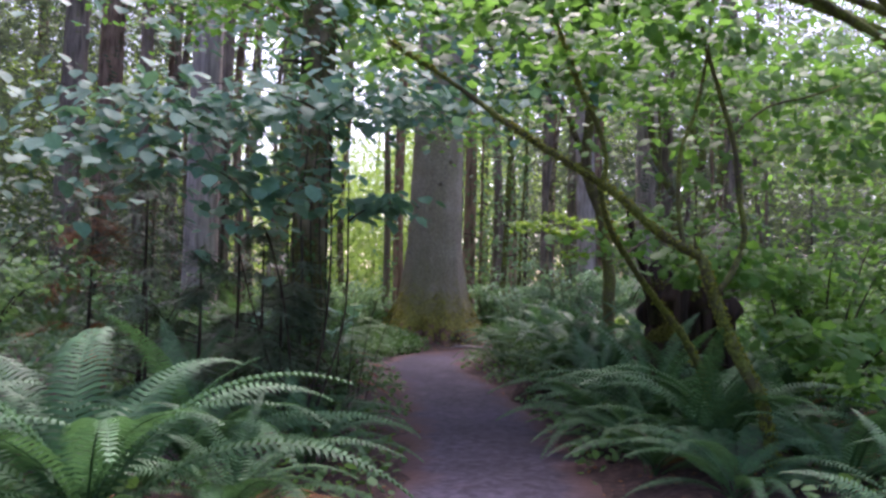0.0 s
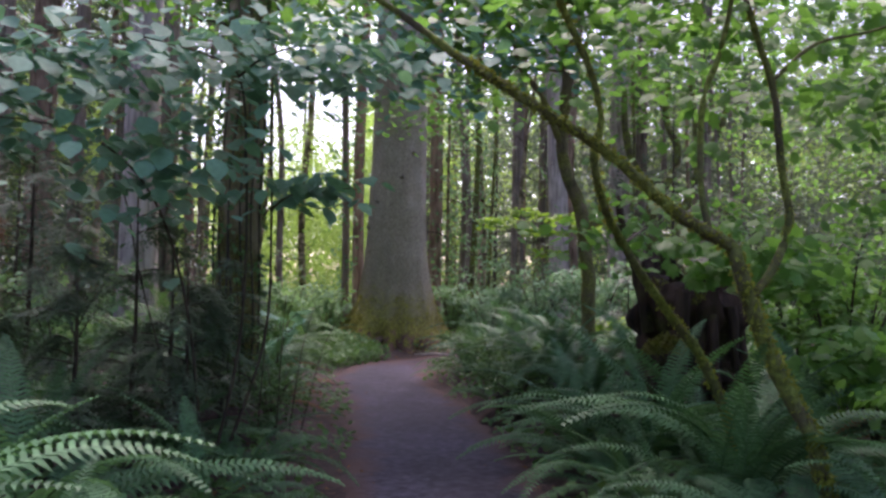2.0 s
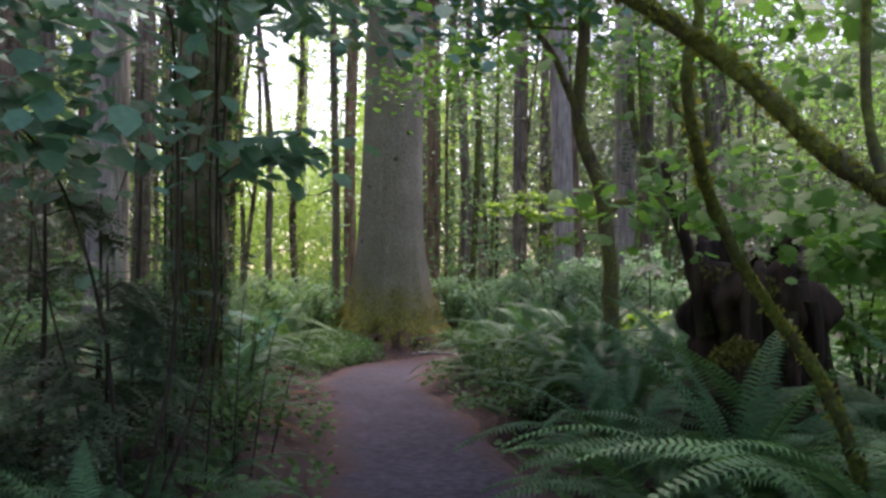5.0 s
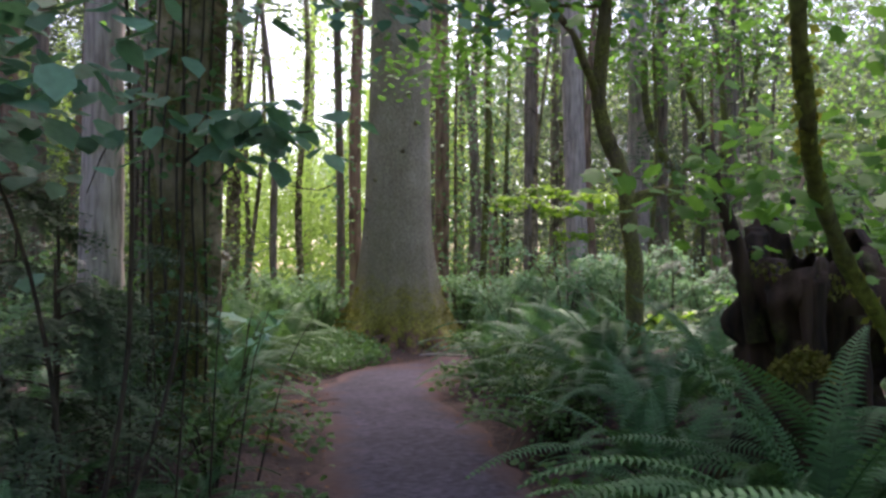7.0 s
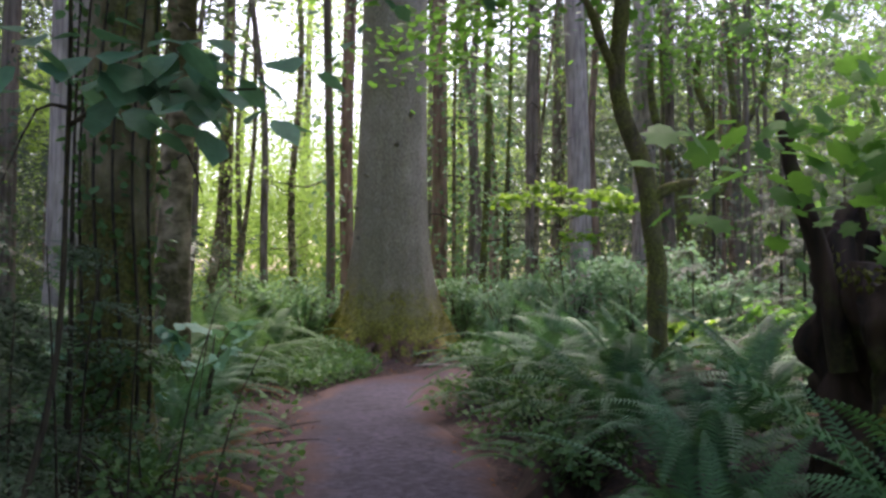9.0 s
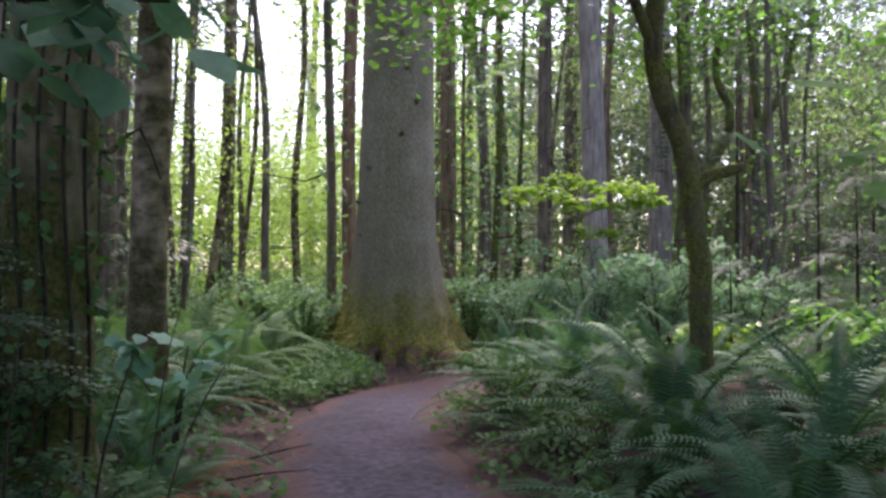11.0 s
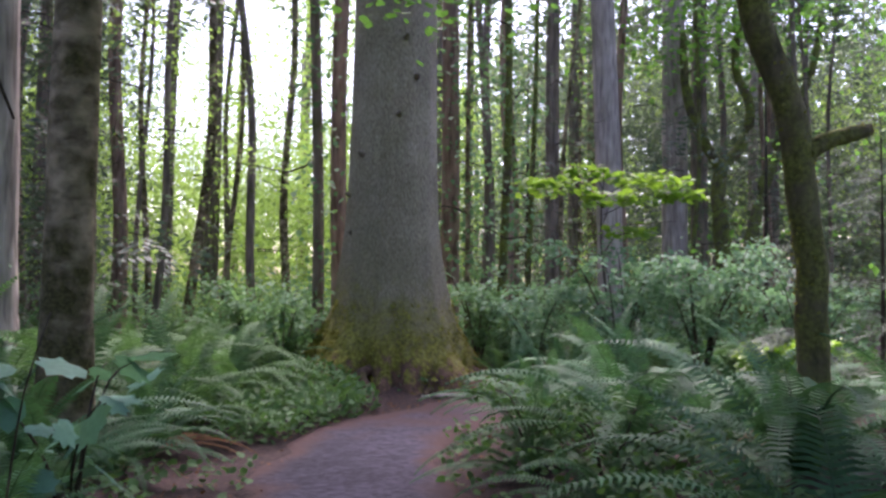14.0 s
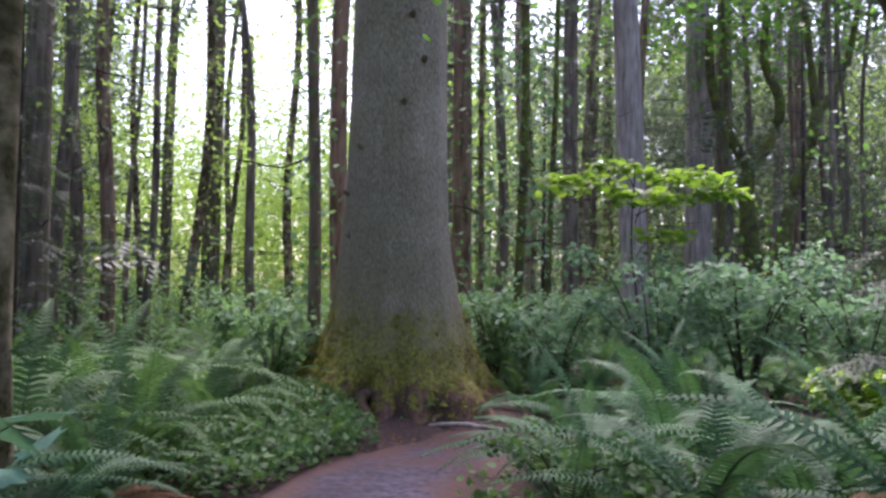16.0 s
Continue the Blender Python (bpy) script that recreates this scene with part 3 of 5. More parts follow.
TREES = [
    # x, y, r, height, bark, label, lean, twigs
    (-0.1, 11.65, 0.24, 22, M_SHAG, "dark conifer trunk wrapped in ivy and shaggy moss", (0.0, 0), 8),
    (-0.27, 15.6, 0.19, 20, M_ALDER, "mottled grey alder trunk blotched with moss", (0.004, 0), 2),
    (-2.75, 21.0, 0.41, 24, M_GREY, "thick pale grey conifer trunk", (0.0, 0), 0),
    (9.6, 29.5, 0.36, 24, M_GREY, "tall pale grey conifer trunk leaning slightly", (-0.035, 0), 0),
    (13.83, 34.7, 0.45, 26, M_GREY, "tall straight pale grey conifer trunk", (-0.005, 0), 0),
    (2.2, 23.2, 0.15, 20, M_RED, "slim reddish conifer trunk behind the great spruce", (0.0, 0), 0),
    (1.78, 22.3, 0.10, 16, M_DARK, "thin dark trunk wound with ivy", (-0.01, 0), 5),
    (-6.3, 22.7, 0.34, 24, M_DARK, "thick dark brown conifer trunk", (0, 0), 6),
    (-6.3, 26.4, 0.40, 24, M_RED, "thick brown conifer trunk", (0, 0), 5),
    (-4.9, 24.5, 0.20, 22, M_DARK, "dark conifer trunk with dead twigs", (0, 0), 8),
    (-2.69, 24.4, 0.22, 22, M_DARK, "dark brown conifer trunk", (0, 0), 8),
    (-3.2, 27, 0.15, 20, M_DARK, "slim dark conifer trunk with dead twigs", (0, 0), 6),
    (-3.6, 30, 0.17, 20, M_DARK, "slim dark conifer trunk with dead twigs", (0.0, 0), 6),
    (-2.65, 29, 0.17, 20, M_RED, "slim brown trunk with dead side twigs", (0.0, 0), 10),
    (-2.5, 30.5, 0.07, 14, M_DARK, "thin bare pole trunk", (0.0, 0), 3),
    (-2.4, 31.5, 0.09, 14, M_ALDER, "thin pale pole trunk", (-0.01, 0), 2),
    (-1.75, 28, 0.09, 14, M_DARK, "thin leaning dark trunk", (0.06, 0), 4),
    (-3.34, 40, 0.20, 22, M_DARK, "slim dark trunk before bright maples", (0.015, 0), 4),
    (-1.75, 34, 0.16, 18, M_ALDER, "slim leaning trunk with moss", (0.05, 0), 3),
    (-1.87, 41, 0.33, 24, M_DARK, "straight dark conifer trunk before bright maples", (0.005, 0), 3),
    (-1.25, 40, 0.12, 18, M_DARK, "thin dark trunk in the forest", (0.02, 0), 3),
    (0.2, 33, 0.13, 18, M_DARK, "thin dark trunk leaning over", (-0.07, 0), 4),
    (1.12, 38, 0.15, 20, M_ALDER, "slim pale trunk with dead branches", (0.0, 0), 9),
    (4.42, 25, 0.20, 20, M_RED, "brown conifer trunk behind the great spruce", (-0.005, 0), 3),
    (4.59, 24, 0.05, 12, M_ALDER, "thin sapling stem with ivy", (0.015, 0), 3),
    (5.5, 27, 0.10, 16, M_DARK, "thin dark trunk in the forest", (-0.01, 0), 3),
    (5.31, 24.5, 0.09, 16, M_MOSSY, "thin mossy trunk behind the spruce", (0.02, 0), 4),
    (6.0, 26, 0.07, 14, M_ALDER, "thin pale stem among far trunks", (0.0, 0), 2),
    (5.46, 23, 0.055, 12, M_MOSSY, "thin mossy stem behind the spruce", (0.01, 0), 3),
    (8.74, 32, 0.24, 20, M_DARK, "dark conifer trunk with low boughs", (0, 0), 8),
    (12.0, 36, 0.23, 20, M_DARK, "dark conifer trunk beyond the shrubs", (-0.01, 0), 6),
    (15.39, 36, 0.32, 22, M_DARK, "dark conifer trunk beyond the shrubs", (0, 0), 8),
    (14.9, 30, 0.10, 14, M_DARK, "thin dark stem among far trunks", (0.03, 0), 4),
    (7.2, 34, 0.16, 20, M_DARK, "slim dark conifer trunk among far trunks", (0.01, 0), 4),
    (10.6, 38, 0.22, 22, M_RED, "brown conifer trunk among far trunks", (0, 0), 4),
    (13.0, 43, 0.26, 22, M_DARK, "dark conifer trunk among far trunks", (0.01, 0), 4),
    (16.8, 41, 0.24, 22, M_GREY, "grey conifer trunk among far trunks", (0, 0), 3),
    (19.5, 38, 0.26, 22, M_DARK, "dark conifer trunk among far trunks", (-0.01, 0), 5),
    (18.6, 45, 0.2, 22, M_RED, "brown conifer trunk among far trunks", (0, 0), 4),
    (21.5, 43, 0.24, 22, M_GREY, "grey conifer trunk among far trunks", (0.01, 0), 3),
    (6.6, 40, 0.2, 22, M_DARK, "dark conifer trunk among far trunks", (0, 0), 4),
    (8.9, 45, 0.22, 22, M_DARK, "dark conifer trunk among far trunks", (0, 0), 4),
    (-5.6, 33, 0.2, 22, M_DARK, "dark conifer trunk among far trunks", (0, 0), 6),
    (-4.4, 28, 0.12, 18, M_DARK, "slim dark conifer trunk with dead twigs", (0, 0), 6),
    (-3.9, 34, 0.1, 16, M_ALDER, "thin pale pole trunk among far trunks", (0.02, 0), 3),
    (17.42, 33, 0.12, 16, M_DARK, "thin dark stem among far trunks", (-0.03, 0), 4),
    (16.2, 33.5, 0.09, 15, M_RED, "thin brown stem among far trunks", (0.02, 0), 5),
    (15.9, 30.5, 0.07, 14, M_DARK, "thin dark stem among far trunks", (-0.02, 0), 5),
    (18.2, 36, 0.13, 17, M_RED, "slim brown trunk among far trunks", (0.01, 0), 5),
    (19.0, 34, 0.08, 15, M_DARK, "thin dark stem among far trunks", (0.04, 0), 5),
    (20.3, 36.5, 0.12, 17, M_DARK, "slim dark trunk among far trunks", (-0.03, 0), 5),
    (17.0, 38, 0.15, 18, M_DARK, "slim dark trunk among far trunks", (0.02, 0), 5),
    (12.9, 32, 0.08, 15, M_MOSSY, "thin mossy stem among far trunks", (0.03, 0), 4),
    (11.4, 33, 0.16, 18, M_RED, "slim brown trunk among far trunks", (0.0, 0), 5),
    (6.6, 29, 0.13, 17, M_RED, "slim brown trunk behind the spruce", (0.01, 0), 5),
    (7.6, 27.5, 0.06, 13, M_ALDER, "thin pale stem behind the spruce", (0.05, 0), 4),
    (-4.1, 26, 0.08, 14, M_ALDER, "thin pale pole trunk with dead twigs", (0.03, 0), 5),
    (-5.4, 29.5, 0.13, 17, M_RED, "slim brown trunk with dead twigs", (0.01, 0), 7),
    (-0.9, 36, 0.10, 16, M_ALDER, "slim pale trunk before bright maples", (0.03, 0), 5),
]
for i, (x, y, r, h, bark, label, lean, tw) in enumerate(TREES):
    made = tree(x, y, r, h, bark, label, lean, seed=i + 10, twigs=tw, sides=22 if r > 0.18 else 12, crown_z=9.5 if y < 36 else 12, wide=1.2 + 6 * r, count=int(20 + 110 * r), bend=(0.05 if y < 26 else 0.14) if r < 0.18 else 0.02)

    # high leafy limbs added to the alder to shade the ferns below
    if "alder" in label:
        c = np.array([(-1.3, 2.0, 7.0), (0.3, 2.6, 7.3), (-2.3, 0.8, 6.8), (0.2, -0.6, 7.6), (1.0, 3.4, 7.2), (1.2, 1.6, 7.4), (0.4, 4.2, 7.5)])
        for q in c:
            part("limb", mesh("limb", *tube([(0, 0, 5.6), tuple(q * np.array([0.5, 0.5, 1]) - np.array([0, 0, 0.5])), tuple(q)], 0.05, 0.015, 8, 0.08, 0.2, 3), bark, True), made)
        P = c[rng.integers(0, 7, 5600)] + rng.normal(0, 1, (5600, 3)) * np.array([0.9, 0.9, 0.4])
        part("foliage", mesh("foliage", *cloud(ROUND, P, 0.14, 0.45, -0.3), M_MAPLE), made)

def forked(x, y, label, lines, r):
    root = thing("maple_tree", x, y, float(ground_z(x, y)), label, "tree")
    for i, pts in enumerate(lines):
        k = r if i == 0 else r * 0.55
        part("trunk" if i == 0 else "limb", mesh("limb", *tube(pts, k, k * 0.6, 12, 0.08, 0.3, i), M_MOSSY, True), root)
    P = np.array(lines[1][-1]) + rng.normal(0, 1, (900, 3)) * np.array([1.8, 1.5, 1.0])
    part("foliage", mesh("foliage", *cloud(MAPLE, P, 0.2, 0.5, -0.3), M_MAPLE), root)


forked(14.6, 33.0, "mossy forked maple with reddish brown trunk", [[(0, 0, -0.2), (0.1, 0, 2), (-0.1, 0, 4.2), (0.0, 0, 5.4)], [(0, 0, 5.2), (-0.7, 0, 6.2), (-1.2, 0, 7.6), (-1.3, 0, 9.5)], [(0, 0, 5.2), (0.7, 0, 6.0), (1.0, 0, 7.2), (0.5, 0, 8.4), (0.6, 0, 10)]], 0.34)
forked(14.2, 31.0, "curving mossy maple trunk", [[(0, 0, -0.2), (0.1, 0, 1.8), (0.5, 0, 4), (1.1, 0, 5.6), (1.3, 0, 6.6)], [(1.3, 0, 6.4), (1.1, 0, 8), (0.9, 0, 10)], [(1.3, 0, 6.4), (2.1, 0, 7.6), (2.6, 0, 9.5)]], 0.24)

# maples out of view, added only so their crowns shade path and bank
def shade_maple(x, y, label, crown, seed, h=6.3):
    root = thing("maple_tree", x, y, float(ground_z(x, y)), label, "tree", "broad maples over the path")
    V, F = trunk_mesh(0.28, 7.5, (0, 0), 0.4, 0.8, 5, 18, 0.03, 0.4, seed, 0.05)
    part("trunk", mesh("trunk", V, F, M_MOSSY, True), root)
    for i, (cx, cy) in enumerate(crown):
        part("limb", mesh("limb", *tube([(0, 0, 4.0 + 0.3 * i), ((cx - x) * 0.5, (cy - y) * 0.5, h - 0.9), (cx - x, cy - y, h - 0.3)], 0.11, 0.03, 9, 0.08, 0.3, i), M_MOSSY, True), root)
    c = np.array([(cx - x, cy - y, h) for cx, cy in crown])
    P = c[rng.integers(0, len(c), 900 * len(c))] + rng.normal(0, 1, (900 * len(c), 3)) * np.array([0.95, 0.95, 0.4])
    part("crown", mesh("crown", *cloud(KITE, P, 0.3, 0.45, -0.3), M_MAPLE), root)


shade_maple(-4.4, 6.0, "unseen maple added to shade the path", [(3.6, 12.4), (-0.6, 13.0), (1.3, 12.8), (3.4, 13.4)], 71)
shade_maple(10.6, 12.5, "unseen maple added to shade the fern bank", [(4.8, 11.4), (3.6, 14.4), (5.4, 13.2), (4.6, 16.0), (6.4, 15.4), (6.6, 10.6)], 72, 7.6)
shade_maple(-3.0, -2.0, "unseen maple added behind the start for shade", [(0, -1), (2.5, 0.5), (1.4, 2.9)], 73)

for root in [o for o in scene.objects if o.name.startswith("tree") and o.parent is None and 20 < o.location.y < 28 and (3.9 < o.location.x < 6.3 or 1.5 < o.location.x < 2)]:
    n = 330
    a = rng.uniform(0, 6.28, n)
    P = np.stack([0.22 * np.cos(a), 0.22 * np.sin(a), 0.4 + 6.5 * rng.uniform(0, 1, n)], 1) * np.array([1, 1, 1]) + rng.normal(0, 0.14, (n, 3))
    part("ivy", mesh("ivy", *cloud(ROUND, P, 0.12, 0.5, -0.5, face=-1.57), M_SHRUB), root, "pale green ivy leaves on the stem")

# the wider forest around
placed = [(t[0], t[1]) for t in TREES] + [(2.8, 20.75)]
k = 0
while k < 95:
    x, y = rng.uniform(-55, 65), rng.uniform(-40, 95)
    view_gap = y > 20 and -0.32 < (x - 1.7) / (y - 8) < -0.02
    if view_gap and rng.uniform() < 0.9 or trail_gap(x, y)[0] < 4 or (abs(x - 3) < 9 and -2 < y < 31) or (y > 8 and y < 40 and -0.5 < (x - 1.5) / (y - 4) < 0.75):
        continue
    if min((x - a) ** 2 + (y - b) ** 2 for a, b in placed) < 7:
        continue
    placed.append((x, y))
    leafy = rng.uniform() < 0.3
    r = rng.uniform(0.12, 0.42)
    tree(x, y, r, rng.uniform(18, 26), [M_DARK, M_GREY, M_RED, M_ALDER][k % 4], ["dark conifer trunk deep in the forest", "grey conifer trunk deep in the forest", "brown conifer trunk deep in the forest", "mossy broadleaf trunk deep in the forest"][k % 4],
         (rng.normal(0, 0.015), rng.normal(0, 0.015)), crown="leafy" if leafy else "conifer", crown_z=rng.uniform(5, 10), leaf=M_MAPLE if leafy else M_NEEDLE, sides=12, seed=200 + k, wide=rng.uniform(2.2, 3.6), count=130 if math.hypot(x - 2, y - 18) < 32 else 240)
    k += 1


# ---- shrubs and saplings ----
def limb(root, name, pts, r0, r1, bark, sides=8, rough=0.10, step=0.12, seed=0):
    return part(name, mesh(name, *tube(pts, r0, r1, sides, rough, step, seed), bark, True), root)


def along(pts, n, spread, flat=0.4):
    L = smooth_line(pts, 0.1)
    P = L[rng.integers(len(L) // 4, len(L), n)]
    return P + rng.normal(0, 1, (n, 3)) * np.array([spread, spread, spread * flat])


def shrub(name, x, y, height, spread, stems, per_stem, tmpl, size, leaf, label, category="shrub", group="", bark=None, tilt=0.35, seed=0, z=None, rise=0.5, layer=0.25):
    """Stems that arch out of one foot, each with flat leaf sprays on its outer half."""
    g = np.random.default_rng(seed)
    root = thing(name, x, y, float(ground_z(x, y)) - 0.02 if z is None else z, label, category, group)
    P = []
    for s in range(stems):
        a = 6.28 * s / stems + g.uniform(-0.4, 0.4)
        h, d = height * g.uniform(0.65, 1.05), spread * g.uniform(0.5, 1.1)
        pts = [(0.03 * math.cos(a), 0.03 * math.sin(a), 0), (0.25 * d * math.cos(a), 0.25 * d * math.sin(a), h * rise), (0.62 * d * math.cos(a + 0.15), 0.62 * d * math.sin(a + 0.15), h * 0.9), (d * math.cos(a + 0.2), d * math.sin(a + 0.2), h)]
        limb(root, "stem", pts, 0.008 + 0.006 * height, 0.003, bark or M_TWIG, 5, 0.08, 0.25, s)
        L = smooth_line(pts, 0.12)
        twigs = max(3, per_stem // 16)
        for _ in range(twigs):
            o = L[g.integers(len(L) // 3, len(L))]
            b, ln = g.uniform(0, 6.28), g.uniform(0.3, 1.0) * (0.2 + 0.28 * spread)
            m = per_stem // twigs
            t = np.linspace(0.15, 1, m)
            Q = o + np.stack([np.cos(b) * ln * t, np.sin(b) * ln * t, -layer * 0.5 * ln * t * t], 1) + g.normal(0, 0.035 + 0.02 * spread, (m, 3))
            P.append(np.column_stack([Q, np.full(m, b) + np.where(np.arange(m) % 2, 0.8, -0.8)]))
    P = np.vstack(P)
    n = len(P)
    V, F = leaves(tmpl, P[:, :3], size * g.uniform(0.6, 1.2, n), P[:, 3] + g.normal(0, 0.35, n), -0.4 + g.normal(0, tilt, n), g.normal(0, tilt, n))
    part("foliage", mesh("foliage", V, F, leaf), root)
    return root


M_MOSS = leaf_mat("cushion_moss", (0.10, 0.115, 0.02), (0.21, 0.235, 0.04), (0.28, 0.3, 0.05), 0.8, 0.3, 0.1)


def moss_tufts(root, pts, r0, r1, n, size=0.03, moss=None):
    L = smooth_line(pts, 0.02)
    pick = rng.integers(0, len(L), n)
    # patchy along the limb
    keep = np.sin(pick * 0.11 + 1) + np.sin(pick * 0.043) + rng.normal(0, 0.5, n) > -0.4
    pick = pick[keep]
    n = len(pick)
    r = r0 + (r1 - r0) * pick / len(L)
    d = rng.normal(0, 1, (n, 3))
    d[:, 2] = np.abs(d[:, 2]) * 0.9 - 0.45
    d /= np.linalg.norm(d, axis=1)[:, None]
    V, F = cloud(KITE, L[pick] + d * r[:, None] * 0.95, size, 0.9, -0.2)
    part("moss", mesh("moss", V, F, moss or M_MOSS), root, "fuzzy yellow green moss")


# moss-coated vine maple over the east side of the path
vm = thing("vine_maple", 3.12, 5.95, float(ground_z(3.12, 5.95)), "leaning vine maple with forked moss-coated stems and bright leaves", "tree")
def vml(pts):
    return [(a - 3.12, b - 5.95, c - vm.location.z) for a, b, c in pts]
limb(vm, "stem", vml([(3.14, 5.95, 0.1), (3.08, 6, 0.43), (3.02, 6, 0.72), (2.89, 6, 0.93), (2.76, 6, 1.19), (2.64, 6, 1.49), (2.59, 6, 1.65)]), 0.042, 0.036, M_MOSSY, 12, 0.10, 0.06, 1)
LEFT = [(2.59, 6, 1.65), (2.46, 6, 1.71), (2.26, 6, 1.82), (2.02, 6, 2.02), (1.83, 6, 2.14), (1.59, 6, 2.27), (1.41, 6.05, 2.39), (1.2, 6.15, 2.55), (0.9, 6.3, 2.8), (0.5, 6.5, 3.1)]
limb(vm, "limb", vml(LEFT), 0.031, 0.012, M_MOSSY, 12, 0.12, 0.06, 2)
RIGHT = [(2.68, 6, 1.40), (2.8, 6, 1.55), (2.9, 6.02, 1.8), (2.88, 6.05, 2.04), (2.84, 6.05, 2.4), (2.8, 6.05, 2.55), (2.74, 6.1, 2.82), (2.62, 6.1, 3.2), (2.5, 6.1, 3.8)]
limb(vm, "limb", vml(RIGHT), 0.022, 0.012, M_MOSSY, 9, 0.10, 0.06, 3)
MID = [(2.46, 6, 1.72), (2.44, 6.05, 1.98), (2.45, 6.05, 2.37), (2.56, 6.1, 2.62), (2.64, 6.1, 2.99), (2.7, 6.1, 3.6)]
limb(vm, "limb", vml(MID), 0.018, 0.009, M_MOSSY, 8, 0.08, 0.06, 4)
limb(vm, "limb", vml([(2.83, 6.05, 2.5), (3.1, 6.1, 2.72), (3.5, 6.2, 2.85), (4.1, 6.3, 3.1)]), 0.012, 0.005, M_MOSSY, 7, 0.08, 0.1, 5)
LEAN = [(3.34, 7.12, 0.0), (3.25, 7.1, 0.42), (3.12, 7.05, 0.75), (2.94, 7, 1.05), (2.75, 6.97, 1.27), (2.55, 6.9, 1.48), (2.3, 6.7, 1.71), (2.1, 6.45, 1.88), (1.98, 6.3, 2.1), (2.0, 6.25, 2.3), (1.91, 6.2, 2.54), (1.8, 6.17, 2.73), (1.70, 6.15, 2.93), (1.5, 6.1, 3.4)]
nurse = thing("tree_stump", 3.43, 8.43, float(ground_z(3.43, 8.43)), "low rotten stump capped with green moss", "stump")
M_DARKMOSS = leaf_mat("dark_stump_moss", (0.045, 0.045, 0.012), (0.12, 0.12, 0.03), (0.13, 0.14, 0.03), 0.85, 0.15, 0.1)
V, F = trunk_mesh(0.17, 0.9, (-0.03, 0), 0.5, 0.4, 4, 18, 0.06, 0.3, 5)
part("wood", mesh("wood", V, F, M_STUMP, True), nurse)
q, d = rng.uniform(0, 6.28, 900), 0.17 * np.sqrt(rng.uniform(0, 1, 900))
P = np.stack([d * np.cos(q) - 0.027, d * np.sin(q), 0.93 - 4.5 * d * d + rng.uniform(-0.02, 0.02, 900)], 1)
part("moss", mesh("moss", *cloud(KITE, P, 0.035, 0.8, -0.4), M_DARKMOSS), nurse, "olive green moss cushion")
lean_tree = thing("vine_maple", 3.12, 7.05, 0.7, "slender mossy vine maple stem leaning out of the ferns", "tree")
limb(lean_tree, "stem", [(a - 3.12, b - 7.05, c - 0.7) for a, b, c in LEAN], 0.036, 0.012, M_MOSSY, 11, 0.12, 0.06, 7)
moss_tufts(vm, vml([(3.14, 5.95, 0.1), (3.02, 6, 0.72), (2.76, 6, 1.19), (2.59, 6, 1.65)]), 0.046, 0.042, 1500)
moss_tufts(vm, vml(LEFT), 0.031, 0.012, 3000)
moss_tufts(vm, vml(RIGHT), 0.022, 0.012, 900, 0.02)
moss_tufts(lean_tree, [(a - 3.12, b - 7.05, c - 0.7) for a, b, c in LEAN], 0.04, 0.014, 1600)
# vine maple leaves, in flat tiers over the limbs
P = []
# the last cluster hangs above view, added to shade the path
for c, rad, n in (((3.6, 6.6, 2.9), (1.1, 0.7, 0.5), 700), ((4.6, 7.5, 3.2), (1.2, 1.0, 0.7), 750), ((2.3, 6.2, 3.2), (0.9, 0.6, 0.3), 700), ((3.2, 6.6, 1.62), (0.45, 0.35, 0.14), 330), ((1.0, 6.6, 3.2), (0.7, 0.6, 0.2), 350), ((3.75, 6.3, 1.1), (0.35, 0.35, 0.16), 200), ((1.2, 5.2, 4.6), (2.2, 2.2, 0.5), 400)):
    tiers = rng.normal(0, 0.5, (16, 3))
    q = tiers[rng.integers(0, 16, n)] + rng.normal(0, 1, (n, 3)) * np.array([0.3, 0.3, 0.07])
    P.append(np.array(c) + q * np.array(rad))
P = np.vstack(P) - np.array(vm.location)
part("foliage", mesh("foliage", *cloud(MAPLE, P, 0.105, 0.45, -0.5, face=-1.9), M_MAPLE), vm)
P = np.array([2.3, 7.4, 3.3]) + rng.normal(0, 1, (500, 3)) * np.array([0.8, 0.7, 0.35]) - np.array([3.12, 7.05, 0.7])
P = np.vstack([P, np.array([3.05, 8.1, 1.95]) + rng.normal(0, 1, (260, 3)) * np.array([0.36, 0.3, 0.17]) - np.array([3.12, 7.05, 0.7])])
part("foliage", mesh("foliage", *cloud(MAPLE, P, 0.10, 0.4, -0.5, face=-1.9), M_MAPLE), lean_tree)
limb(lean_tree, "limb", [(-0.7, -0.05, 1.0), (-0.3, 0.5, 1.15), (0.1, 1.2, 1.25)], 0.012, 0.004, M_TWIG, 6, 0.08, 0.1, 8)

# curved mossy sapling
sap = thing("maple_tree", 4.66, 13.5, float(ground_z(4.66, 13.5)), "curved young maple trunk with moss and a broken side stub", "tree")
def sl(pts):
    return [(a - 4.66, 0.0 + b, c - sap.location.z) for a, b, c in pts]
limb(sap, "trunk", sl([(4.75, 0, -0.1), (4.68, 0, 0.6), (4.65, 0, 1.27), (4.66, 0, 1.6), (4.6, 0, 1.98), (4.56, 0, 2.34), (4.48, 0, 2.7), (4.3, 0, 3.1), (4.22, 0, 3.5), (4.25, 0, 4.0), (4.29, 0, 4.6), (4.3, 0.1, 6.5), (4.1, 0.2, 8.5)]), 0.105, 0.055, M_SAP, 16, 0.05, 0.12, 11)
